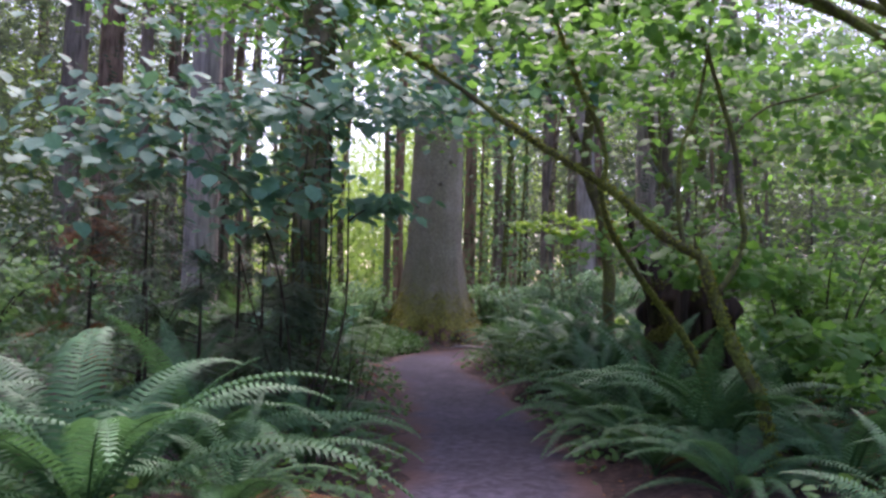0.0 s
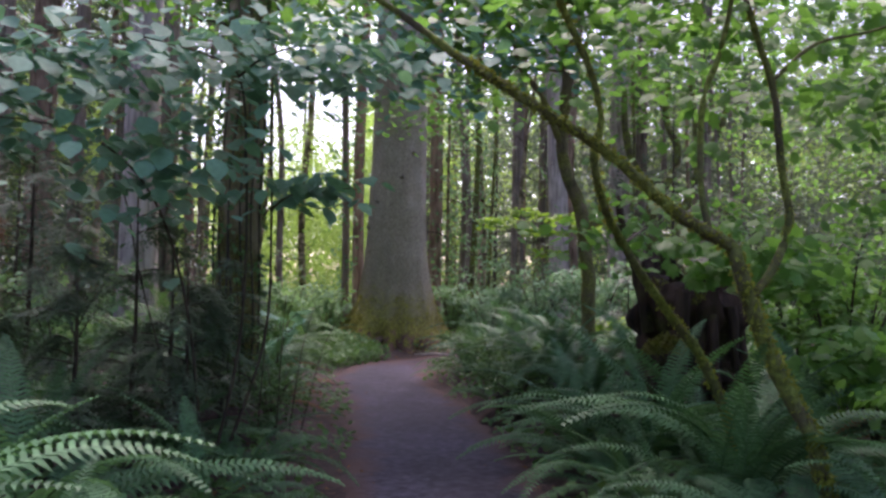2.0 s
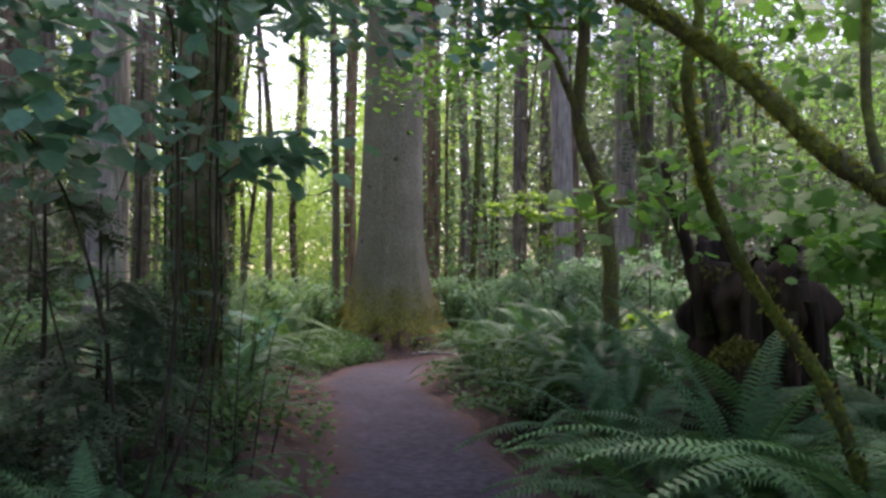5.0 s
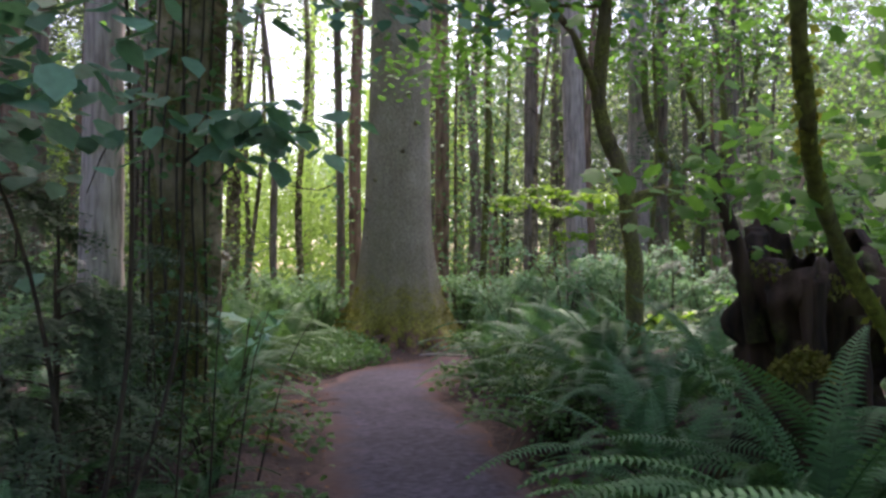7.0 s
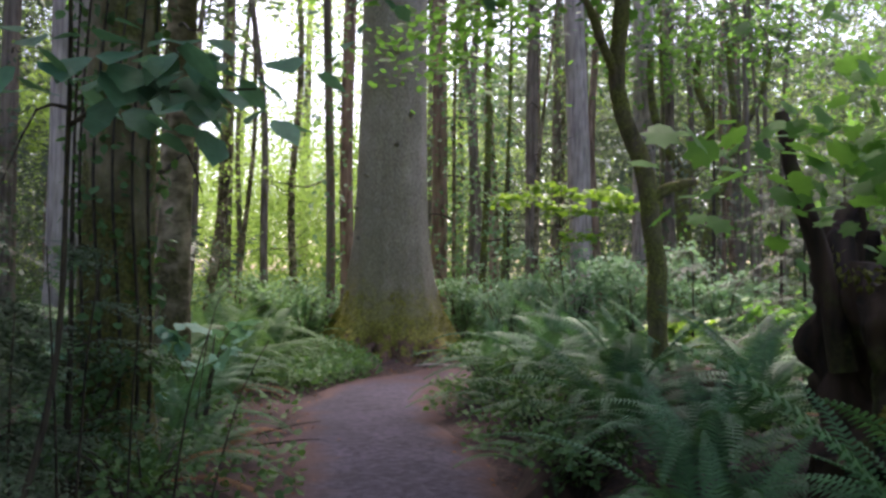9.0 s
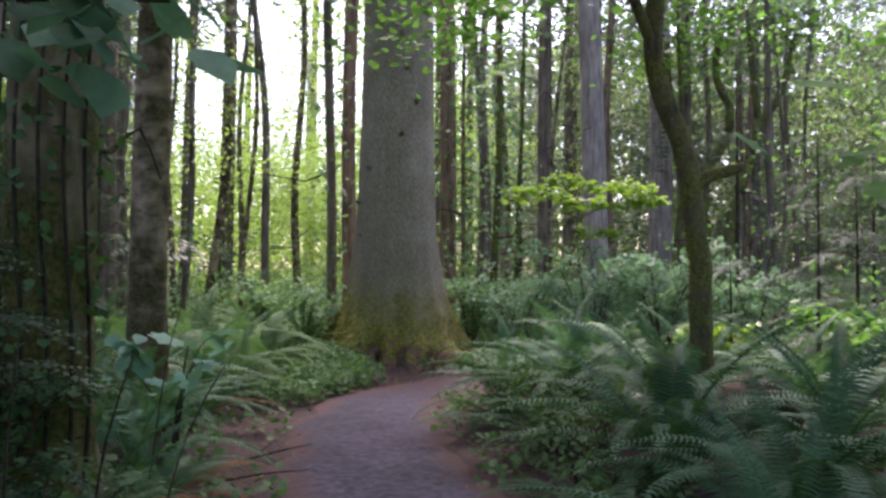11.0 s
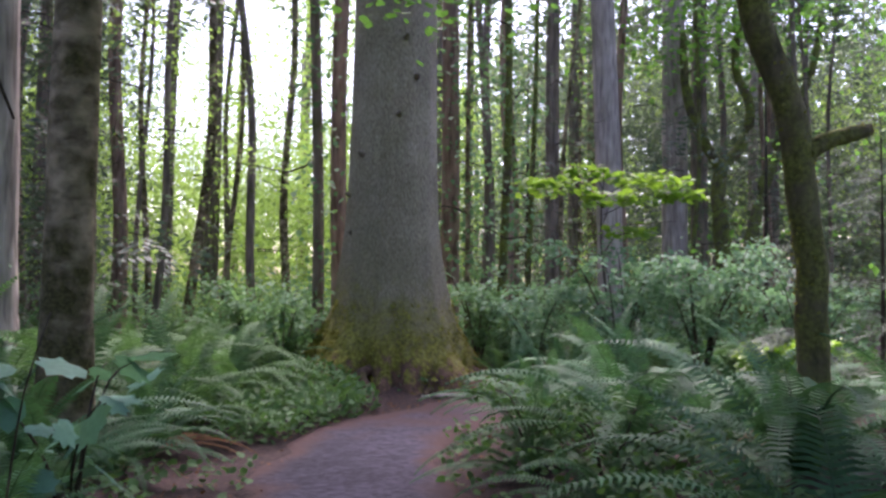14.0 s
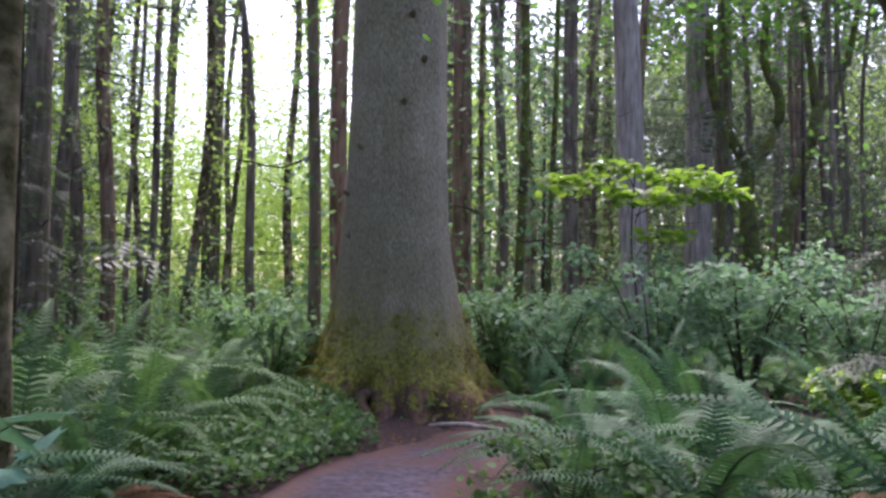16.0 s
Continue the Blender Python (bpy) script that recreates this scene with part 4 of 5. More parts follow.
limb(sap, "stub", sl([(4.6, 0, 2.30), (4.72, -0.02, 2.40), (4.86, -0.03, 2.45), (5.04, -0.04, 2.50)]), 0.068, 0.042, M_SAP, 10, 0.1, 0.06, 12)
limb(sap, "limb", sl([(4.26, 0, 3.45), (4.04, -0.1, 3.79), (3.84, -0.2, 4.16), (3.52, -0.3, 4.5), (3.2, -0.5, 5.2)]), 0.05, 0.03, M_SAP, 10, 0.1, 0.1, 13)
P = np.array([-0.6, -0.6, 5.0]) + rng.normal(0, 1, (1500, 3)) * np.array([1.5, 1.3, 0.6])
for pts in ([(4.25, 0.1, 4.6), (3.7, 1.6, 5.0), (2.9, 3.0, 4.9), (2.2, 3.7, 4.55)], [(3.7, 1.6, 5.0), (3.4, 2.8, 4.9), (3.1, 3.9, 4.6)], [(4.25, 0.1, 4.8), (3.2, -1.6, 4.7), (2.4, -2.6, 4.3)]):
    limb(sap, "limb", sl(pts), 0.022, 0.006, M_SAP, 8, 0.1, 0.12, 14)
    L = smooth_line(sl(pts), 0.1)
    P = np.vstack([P, L[rng.integers(len(L) // 3, len(L), 330)] + rng.normal(0, 1, (330, 3)) * np.array([0.42, 0.42, 0.2]) - np.array([0, 0, 0.1])])
part("foliage", mesh("foliage", *cloud(MAPLE, P, 0.12, 0.4, -0.2), M_MAPLE), sap)

moss_tufts(sap, sl([(4.65, 0, 1.27), (4.6, 0, 1.98), (4.56, 0, 2.34), (4.48, 0, 2.7), (4.3, 0, 3.1), (4.22, 0, 3.5), (4.25, 0, 4.0)]), 0.095, 0.08, 1100, 0.03, M_DULLMOSS)
moss_tufts(sap, sl([(4.6, 0, 2.30), (4.72, -0.02, 2.40), (4.86, -0.03, 2.45), (5.04, -0.04, 2.50)]), 0.06, 0.035, 500)

# dark hollow stump
def build_stump():
    root = thing("tree_stump", 4.0, 9.25, float(ground_z(4.0, 9.25)) - 0.05, "big dark rotten stump with a jagged hollow top", "stump")
    g = np.random.default_rng(4)
    sides, rings = 64, 30
    th = np.linspace(0, 2 * math.pi, sides, endpoint=False)
    top = 1.42 + 0.13 * np.sin(th - 0.2) + 0.08 * np.sin(3 * th + 1) + 0.06 * np.repeat(g.normal(size=sides // 2), 2)
    V = []
    for inner in (0, 1):
        for z in (np.linspace(0, 1, rings) if not inner else np.linspace(1, 0, rings)):
            rad = []
            for t, h in zip(th, top):
                c, d, zz = math.cos(t), math.sin(t), z * h
                r = 0.33 + 0.3 * math.exp(-z * 5) + 0.14 * math.exp(-((z - 0.86) / 0.15) ** 2) * (1 + 0.5 * c)
                r += 0.17 * noise.noise(Vector((c * 2.2, d * 2.2, zz * 1.6))) + 0.11 * noise.noise(Vector((c * 5, d * 5, zz * 4.5))) + 0.07 * noise.noise(Vector((c * 13, d * 13, zz * 10)))
                rad.append(max(0.12, r - (0.11 if inner else 0)))
            rad = np.array(rad)
            V.append(np.stack([rad * np.cos(th), 0.85 * rad * np.sin(th), z * top if not inner else 0.5 + z * (top - 0.5)], 1))
    n = len(V)
    F = [(i * sides + j, i * sides + (j + 1) % sides, (i + 1) * sides + (j + 1) % sides, (i + 1) * sides + j) for i in range(n - 1) for j in range(sides)]
    part("wood", mesh("wood", np.vstack(V), F, M_STUMP, True), root)
    q = rng.uniform(0, 6.28, 900)
    P = np.stack([0.42 * np.cos(q), 0.36 * np.sin(q), 1.36 + 0.13 * np.sin(q - 0.2) + rng.normal(0, 0.04, 900)], 1)[np.sin(2 * q) + rng.normal(0, 0.4, 900) > 0.2]
    part("moss", mesh("moss", *cloud(KITE, P, 0.04, 0.8, -0.9), M_DARKMOSS), root, "dull moss on the broken rim")
    part("snag", mesh("snag", *tube([(-0.35, 0, 0.9), (-0.5, 0, 1.5), (-0.6, 0, 1.75), (-0.68, 0, 2.1)], 0.07, 0.03, 8, 0.15, 0.1, 1), M_STUMP), root)
    for i in range(9):
        a = g.uniform(3.6, 6.0)
        x0, y0 = 0.45 * math.cos(a), 0.4 * math.sin(a)
        part("root", mesh("root", *tube([(x0, y0, g.uniform(0.6, 1.3)), (x0 * 1.2, y0 * 1.2, 0.5), (x0 * 1.7, y0 * 1.6, 0.0)], 0.05, 0.02, 6, 0.15, 0.1, i), M_STUMP), root)


build_stump()

# dark log shape that stands in for the deep shade beneath the ferns
log = thing("shade_log", 2.95, 11.2, 0.16, "dark log shape added for the shade under arching ferns", "log")
part("wood", mesh("wood", *tube([(-0.35, -0.35, -0.3), (0, 0, 0.02), (0.7, 0.8, 0.12), (1.3, 1.5, 0.16), (2.3, 2.4, 0.18)], 0.2, 0.32, 20, 0.08, 0.12, 3), M_STUMP, True), log)

# overhanging hazel on the west side
hz = thing("hazel_bush", -0.05, 8.6, float(ground_z(-0.05, 8.6)), "hazel with thin dark stems and broad leaves tinted with sky sheen", "shrub")
HZ = [[(-0.05, 8.6, 0), (0.12, 8.5, 0.9), (0.16, 8.4, 1.6), (0.14, 8.38, 2.3), (0.10, 8.36, 2.8), (0.0, 8.36, 2.98), (-0.35, 8.4, 3.1), (-0.9, 8.3, 3.15), (-1.6, 8.2, 3.0)],
      [(-0.1, 8.65, 0), (-0.25, 8.6, 1.2), (-0.5, 8.5, 2.0), (-0.9, 8.4, 2.4), (-1.5, 8.3, 2.5), (-2.2, 8.1, 2.35)],
      [(0.0, 8.6, 0), (0.3, 8.7, 1.0), (0.32, 8.8, 2.0), (0.3, 8.9, 3.2), (0.5, 9.0, 4.0)],
      [(0.06, 8.37, 2.9), (0.25, 8.5, 3.1), (0.6, 8.8, 3.3), (1.1, 9.2, 3.3)],
      [(0.32, 8.8, 2.0), (0.5, 8.9, 2.14), (0.95, 9.05, 2.22)],
      [(-0.15, 8.6, 0), (-0.6, 8.9, 1.3), (-0.9, 9.2, 2.3), (-1.3, 9.4, 3.0)]]
P = []
for i, pts in enumerate(HZ):
    limb(hz, "stem", [(a + 0.05, b - 8.6, c - hz.location.z) for a, b, c in pts], 0.014 if i < 3 else 0.010, 0.004, M_TWIG, 7, 0.08, 0.1, 20 + i)
for c, rad, n in (((-0.95, 8.35, 2.95), (0.75, 0.35, 0.13), 460), ((-0.45, 8.4, 2.25), (0.38, 0.3, 0.22), 240), ((-1.7, 8.2, 2.5), (0.6, 0.4, 0.2), 300), ((0.65, 8.9, 3.25), (0.55, 0.5, 0.13), 420), ((-0.1, 9.2, 4.3), (1.3, 0.8, 0.3), 420), ((0.68, 9.0, 2.22), (0.2, 0.22, 0.07), 75), ((2.0, 11.5, 4.2), (0.9, 0.7, 0.3), 500)):
    P.append(np.array(c) + rng.normal(0, 1, (n, 3)) * np.array(rad))
P = np.vstack(P) - np.array([-0.05, 8.6, hz.location.z])
part("foliage", mesh("foliage", *cloud(ROUND, P, 0.165, 0.24, -0.5, face=-1.2), M_HAZEL), hz)

# hemlock saplings with drooping fine boughs
def hemlock(x, y, height, wide, n, label, seed, leaf=None):
    root = thing("hemlock_sapling", x, y, float(ground_z(x, y)), label, "sapling", "young hemlocks")
    limb(root, "trunk", [(0, 0, -0.05), (0.02, 0.01, height * 0.5), (0, 0, height)], 0.012 + 0.008 * height, 0.006, M_TWIG, 7, 0.05, 0.3, seed)
    g = np.random.default_rng(seed)
    Q = []
    for b in range(int(9 * height)):
        z, a = height * g.uniform(0.15, 1.0), g.uniform(0, 6.28)
        ln = wide * (1.1 - 0.85 * z / height) * g.uniform(0.6, 1.1)
        pts = [(0, 0, z), (0.5 * ln * math.cos(a), 0.5 * ln * math.sin(a), z + 0.05), (ln * math.cos(a), ln * math.sin(a), z - 0.18 * ln)]
        limb(root, "bough", pts, 0.007, 0.002, M_TWIG, 4, 0.0, 0.3, b)
        L = smooth_line(pts, 0.05)
        m = n // int(9 * height)
        pick = L[g.integers(len(L) // 5, len(L), m)]
        Q.append(np.column_stack([pick, a + np.where(g.uniform(size=m) > 0.5, 1, -1) * g.uniform(0.3, 1.1, m)]))
    Q = np.vstack(Q)
    m = len(Q)
    part("needles", mesh("needles", *leaves(FEATHER, Q[:, :3], g.uniform(0.12, 0.3, m), Q[:, 3], -0.3 + g.normal(0, 0.2, m), g.normal(0, 0.25, m)), leaf or M_NEEDLE), root)


hemlock(-0.75, 9.3, 2.1, 1.0, 900, "young hemlock with drooping feathery boughs", 31, M_HEMDARK)
hemlock(-0.15, 10.7, 1.9, 0.8, 800, "young hemlock shading the ivy-clad trunk", 32, M_HEMDARK)
hemlock(-1.9, 10.5, 2.8, 1.2, 900, "young hemlock among ferns", 33, M_HEMDARK)
hemlock(7.6, 15.5, 2.6, 1.2, 1000, "young hemlock among shrubs", 34)
hemlock(6.4, 16.2, 1.6, 0.8, 600, "small hemlock beside ferns", 35)
hemlock(-4.6, 19.0, 4.5, 1.8, 1200, "hemlock with layered drooping boughs", 36)
hemlock(-3.2, 17.6, 3.2, 1.4, 1000, "hemlock with layered drooping boughs", 37)
hemlock(9.8, 19.5, 4.0, 1.7, 1100, "hemlock with layered drooping boughs", 38)
hemlock(9.0, 33.0, 7.0, 2.6, 900, "dark hemlock behind pale trunks", 39)
hemlock(-0.3, 8.95, 1.5, 0.85, 1100, "low dark hemlock beside the path", 47, M_HEMDARK)
hemlock(-1.0, 8.5, 1.6, 0.95, 1200, "low dark hemlock among ferns", 48, M_HEMDARK)
hemlock(-0.55, 9.9, 2.0, 0.95, 1200, "dark hemlock beside the ivy-clad trunk", 49, M_HEMDARK)
hemlock(-1.3, 7.7, 1.2, 0.8, 500, "low dark hemlock among ferns", 45, M_HEMDARK)
hemlock(-0.35, 10.0, 1.4, 0.7, 600, "low dark hemlock beside the path", 46, M_HEMDARK)
hemlock(-2.5, 10.6, 2.3, 0.8, 700, "small dead hemlock with rusty brown needles", 44, M_DEAD)
hemlock(-2.5, 22.9, 6.5, 1.5, 1500, "tall hemlock with drooping feathery boughs", 41)
hemlock(12.5, 27.0, 8.0, 2.2, 900, "dark hemlock among pale trunks", 42)
hemlock(7.4, 30.0, 8.0, 1.8, 800, "dark hemlock behind the great spruce", 43)
hemlock(18.0, 29.0, 7.0, 2.6, 900, "dark hemlock deep in the forest", 40)

# shrubs along the way
SHRUBS = [
    # x, y, height, spread, stems, per stem, outline, size, leaf, label
    (6.0, 19.9, 2.0, 1.2, 11, 85, OVAL, 0.085, M_ELDER, "elder shrub with tiers of pale bluish green leaves"),
    (7.4, 20.3, 2.2, 1.3, 11, 85, OVAL, 0.09, M_ELDER, "elder shrub with tiers of pale bluish green leaves"),
    (5.0, 20.8, 1.4, 0.9, 8, 55, OVAL, 0.08, M_ELDER, "salmonberry shrub behind ferns"),
    (5.2, 22.2, 1.3, 0.9, 7, 60, OVAL, 0.09, M_ELDER, "salmonberry shrub behind ferns"),
    (9.2, 20.4, 1.9, 1.3, 8, 60, OVAL, 0.10, M_ELDER, "leafy shrub among ferns"),
    (7.3, 14.3, 1.2, 0.8, 7, 40, MAPLE, 0.12, M_MAPLE, "green thimbleberry bush among ferns"),
    (6.3, 16.4, 0.65, 0.5, 6, 22, MAPLE, 0.13, M_BRIGHT, "yellow green thimbleberry bush among ferns"),
    (8.2, 12.6, 1.7, 1.1, 8, 55, OVAL, 0.10, M_SHRUB, "leafy shrub behind ferns"),
    (4.9, 7.9, 1.0, 0.7, 7, 40, OVAL, 0.10, M_MAPLE, "bright green shrub beside the stump"),
    (4.6, 6.6, 0.9, 0.6, 6, 34, OVAL, 0.10, M_MAPLE, "bright green shrub among ferns"),
    (5.6, 9.2, 2.2, 1.3, 9, 60, MAPLE, 0.10, M_MAPLE, "leafy vine maple shrub beside the dark stump"),
    (6.3, 11.0, 2.4, 1.4, 9, 60, MAPLE, 0.10, M_MAPLE, "leafy vine maple shrub"),
    (7.0, 8.4, 3.0, 1.7, 9, 70, MAPLE, 0.10, M_MAPLE, "tall vine maple shrub"),
    (-2.2, 12.9, 1.5, 1.0, 7, 50, OVAL, 0.09, M_SHRUB, "leafy shrub among ferns"),
    (-3.4, 9.6, 1.7, 1.2, 8, 60, OVAL, 0.09, M_SHRUB, "leafy shrub among ferns"),
    (-2.9, 7.4, 0.9, 0.8, 8, 50, OVAL, 0.08, M_SHRUB, "low leafy shrub among ferns"),
    (-0.2, 11.1, 0.8, 0.5, 7, 30, OVAL, 0.06, M_COVER, "low huckleberry bush at the foot of the trunk"),
    (0.35, 10.2, 0.6, 0.4, 7, 26, OVAL, 0.05, M_COVER, "low huckleberry bush at the edge of the path"),
    (-0.5, 13.0, 0.9, 0.6, 6, 14, OVAL, 0.17, M_HAZEL, "broad-leaved plant with pale bluish leaves"),
    (1.3, 20.7, 1.2, 0.7, 6, 40, OVAL, 0.09, M_SHRUB, "small leafy shrub beside the great spruce"),
    (4.3, 21.6, 1.6, 0.8, 7, 50, OVAL, 0.09, M_SHRUB, "leafy shrub behind the great spruce"),
    (0.6, 24.5, 1.4, 1.0, 7, 60, OVAL, 0.11, M_SHRUB, "leafy shrub among ferns"),
    (3.1, 12.0, 0.55, 0.45, 9, 30, OVAL, 0.05, M_COVER, "low dark shrub on the bank of the path"),
    (3.25, 13.3, 0.6, 0.5, 9, 30, OVAL, 0.05, M_COVER, "low dark shrub on the bank of the path"),
    (2.95, 10.9, 0.5, 0.4, 9, 30, OVAL, 0.05, M_COVER, "low dark shrub on the bank of the path"),
    (3.2, 14.6, 0.6, 0.5, 9, 30, OVAL, 0.05, M_COVER, "low dark shrub on the bank of the path"),
]
shrub("maple_seedling", 0.3, 13.55, 0.95, 0.5, 4, 7, MAPLE, 0.27, M_HAZEL, "bigleaf maple seedling with a few broad pale leaves", "seedling", seed=87)
shrub("small_plant", 2.95, 19.55, 0.22, 0.14, 6, 12, ROUND, 0.06, M_COVER, "small green seedling at the foot of the spruce", "plant", seed=88)
for i, (x, y, h, sp, st, per, tm, sz, lf, label) in enumerate(SHRUBS):
    shrub("shrub", x, y, h, sp, st, per * 3, ROUND if tm is OVAL else tm, sz, lf, label, "shrub", "shrubs of the undergrowth", seed=60 + i)
# bright maple sapling in flat tiers beside the great spruce
ms = thing("maple_sapling", 6.1, 20.9, float(ground_z(6.1, 20.9)), "young maple with flat tiers of yellow green leaves", "sapling")
limb(ms, "stem", [(0, 0, -0.05), (0.05, 0, 1.2), (-0.05, 0, 2.2), (0.0, 0, 3.3)], 0.025, 0.008, M_TWIG, 7, 0.06, 0.2, 1)
P = []
for dx, dy, dz, rx, n in ((-0.9, -0.2, 3.05, 0.6, 150), (0.75, 0.0, 3.2, 0.65, 170), (0.1, -0.3, 2.85, 0.55, 110), (-0.2, 0.2, 3.3, 0.4, 80), (1.15, -0.2, 2.95, 0.4, 80), (0.2, -0.4, 2.35, 0.45, 70)):
    limb(ms, "branch", [(0, 0, dz - 0.35), (dx * 0.5, dy * 0.5, dz - 0.1), (dx * 1.3, dy, dz - 0.05)], 0.009, 0.003, M_TWIG, 5, 0.05, 0.15, n)
    a = rng.uniform(0, 6.28, n)
    d = rx * np.sqrt(rng.uniform(0, 1, n))
    P.append(np.stack([dx + d * np.cos(a), dy + d * np.sin(a) * 0.8, dz - 0.2 * d * d + rng.normal(0, 0.05, n)], 1))
part("foliage", mesh("foliage", *cloud(MAPLE, np.vstack(P), 0.15, 0.3, -0.2), M_BRIGHT), ms)


# ---- far foliage ----
def stuff(name, V, F, material, label, category):
    return tagged(new(name, mesh(name, V, F, material)), label, category, kind="stuff")


def clumps(n_clumps, per, xr, yr, zr, radius, size, flat=0.5, keep=None, blade=KITE):
    c = np.stack([rng.uniform(*xr, n_clumps), rng.uniform(*yr, n_clumps), rng.uniform(*zr, n_clumps)], 1)
    if keep is not None:
        c = c[keep(c)]
    P = np.repeat(c, per, 0) + rng.normal(0, 1, (len(c) * per, 3)) * np.array([radius, radius, radius * flat])
    P = P[P[:, 2] > 0.02]
    return cloud(blade, P, size, 0.5, -0.25)


# far leaves and needles: lighter copies, distance haze put into the colour
M_FARLEAF = leaf_mat("hazy_far_leaf", (0.11, 0.2, 0.045), (0.2, 0.33, 0.075), (0.36, 0.56, 0.1), 0.6, 0.5, 0.2)
M_FARNEEDLE = leaf_mat("far_conifer_needles", (0.045, 0.07, 0.045), (0.11, 0.15, 0.095), (0.17, 0.25, 0.11), 0.6, 0.35, 0.2)
stuff("maple_foliage", *clumps(800, 190, (-24, 8), (38, 62), (0, 9), 1.0, 0.19, 0.5), M_FARLEAF, "bright yellow green maple leaves in the clearing beyond", "foliage")
stuff("undergrowth", *clumps(800, 80, (-14, 30), (27, 48), (0, 1.5), 0.7, 0.13, 0.4), M_SHRUB, "low leafy undergrowth between the far trunks", "undergrowth")
stuff("conifer_foliage", *clumps(1000, 110, (9, 55), (36, 72), (1, 19), 1.1, 0.27, 0.5), M_FARNEEDLE, "dark conifer boughs deep in the forest", "foliage")
stuff("broadleaf_foliage", *clumps(240, 130, (4, 44), (36, 60), (1.5, 15), 1.0, 0.17, 0.4), M_FARLEAF, "green broadleaf foliage between the trunks", "foliage")
stuff("west_foliage", *clumps(1000, 80, (-40, -7), (18, 66), (0.5, 20), 1.1, 0.3, 0.5), M_FARNEEDLE, "dark conifer boughs on the west side", "foliage")
stuff("maple_canopy", *clumps(700, 110, (-26, 8), (36, 62), (7, 20), 1.2, 0.2, 0.5, lambda c: (np.abs((c[:, 0] - 1.7) / (c[:, 1] - 10) + 0.07) > 0.09) | (rng.uniform(size=len(c)) < 0.6)), M_FARLEAF, "thin sunlit canopy of the clearing", "foliage")
stuff("leafy_sprays", *clumps(80, 80, (-5, 6), (24, 36), (0.8, 8.5), 0.7, 0.1, 0.3, lambda c: (c[:, 0] - 1.7) / (c[:, 1] - 10) < 0.12), M_FARLEAF, "thin leafy sprays between the trunks before the clearing", "foliage")
stuff("west_boughs", *clumps(1000, 60, (-34, -1.5), (24, 60), (0.3, 20), 1.0, 0.62, 0.35, lambda c: (c[:, 0] - 1.7) / (c[:, 1] - 10) < -0.225, BOUGH), M_NEEDLE, "drooping dark hemlock boughs between the west trunks", "foliage")
stuff("east_boughs", *clumps(700, 60, (9, 48), (31, 60), (0.5, 20), 1.0, 0.62, 0.35, lambda c: (c[:, 0] - 1.7) / (c[:, 1] - 10) > 0.40, BOUGH), M_NEEDLE, "drooping dark conifer boughs between the east trunks", "foliage")
stuff("west_thicket", *clumps(300, 60, (-16, -3.8), (13, 30), (0.2, 3.6), 0.7, 0.13, 0.4), M_HEMDARK, "dark leafy thicket between the west trunks", "foliage")
stuff("east_foliage", *clumps(460, 90, (10.5, 32), (2, 26), (0.5, 14), 0.9, 0.15, 0.5), M_MAPLE, "vine maple foliage on the east side", "foliage")


def ring(n, r0, r1, zmax):
    a, d = rng.uniform(0, 6.28, n), rng.uniform(r0, r1, n)
    z = zmax * rng.uniform(0, 1, n)
    return np.stack([2 + d * np.sin(a), 10 + d * np.cos(a), z], 1), a


P, A = ring(120000, 75, 110, 24)
gap = (P[:, 2] > 13) & (np.abs(((A + 3.14) % 6.28) - 3.14 + 0.08) < 0.15)
PE, AE = ring(90000, 58, 76, 20)
PE = PE[(AE > 0.22) & (AE < 2.2) | (AE > 3.6) & (AE < 5.75)]
stuff("mid_woods", *cloud(KITE, PE, 1.0, 0.6, -0.2), M_FARNEEDLE, "dense dark conifer forest in the distance", "woods")
stuff("far_woods", *cloud(KITE, P[~gap], 1.1, 0.6, -0.2), M_FARLEAF, "distant wall of mixed forest", "woods")

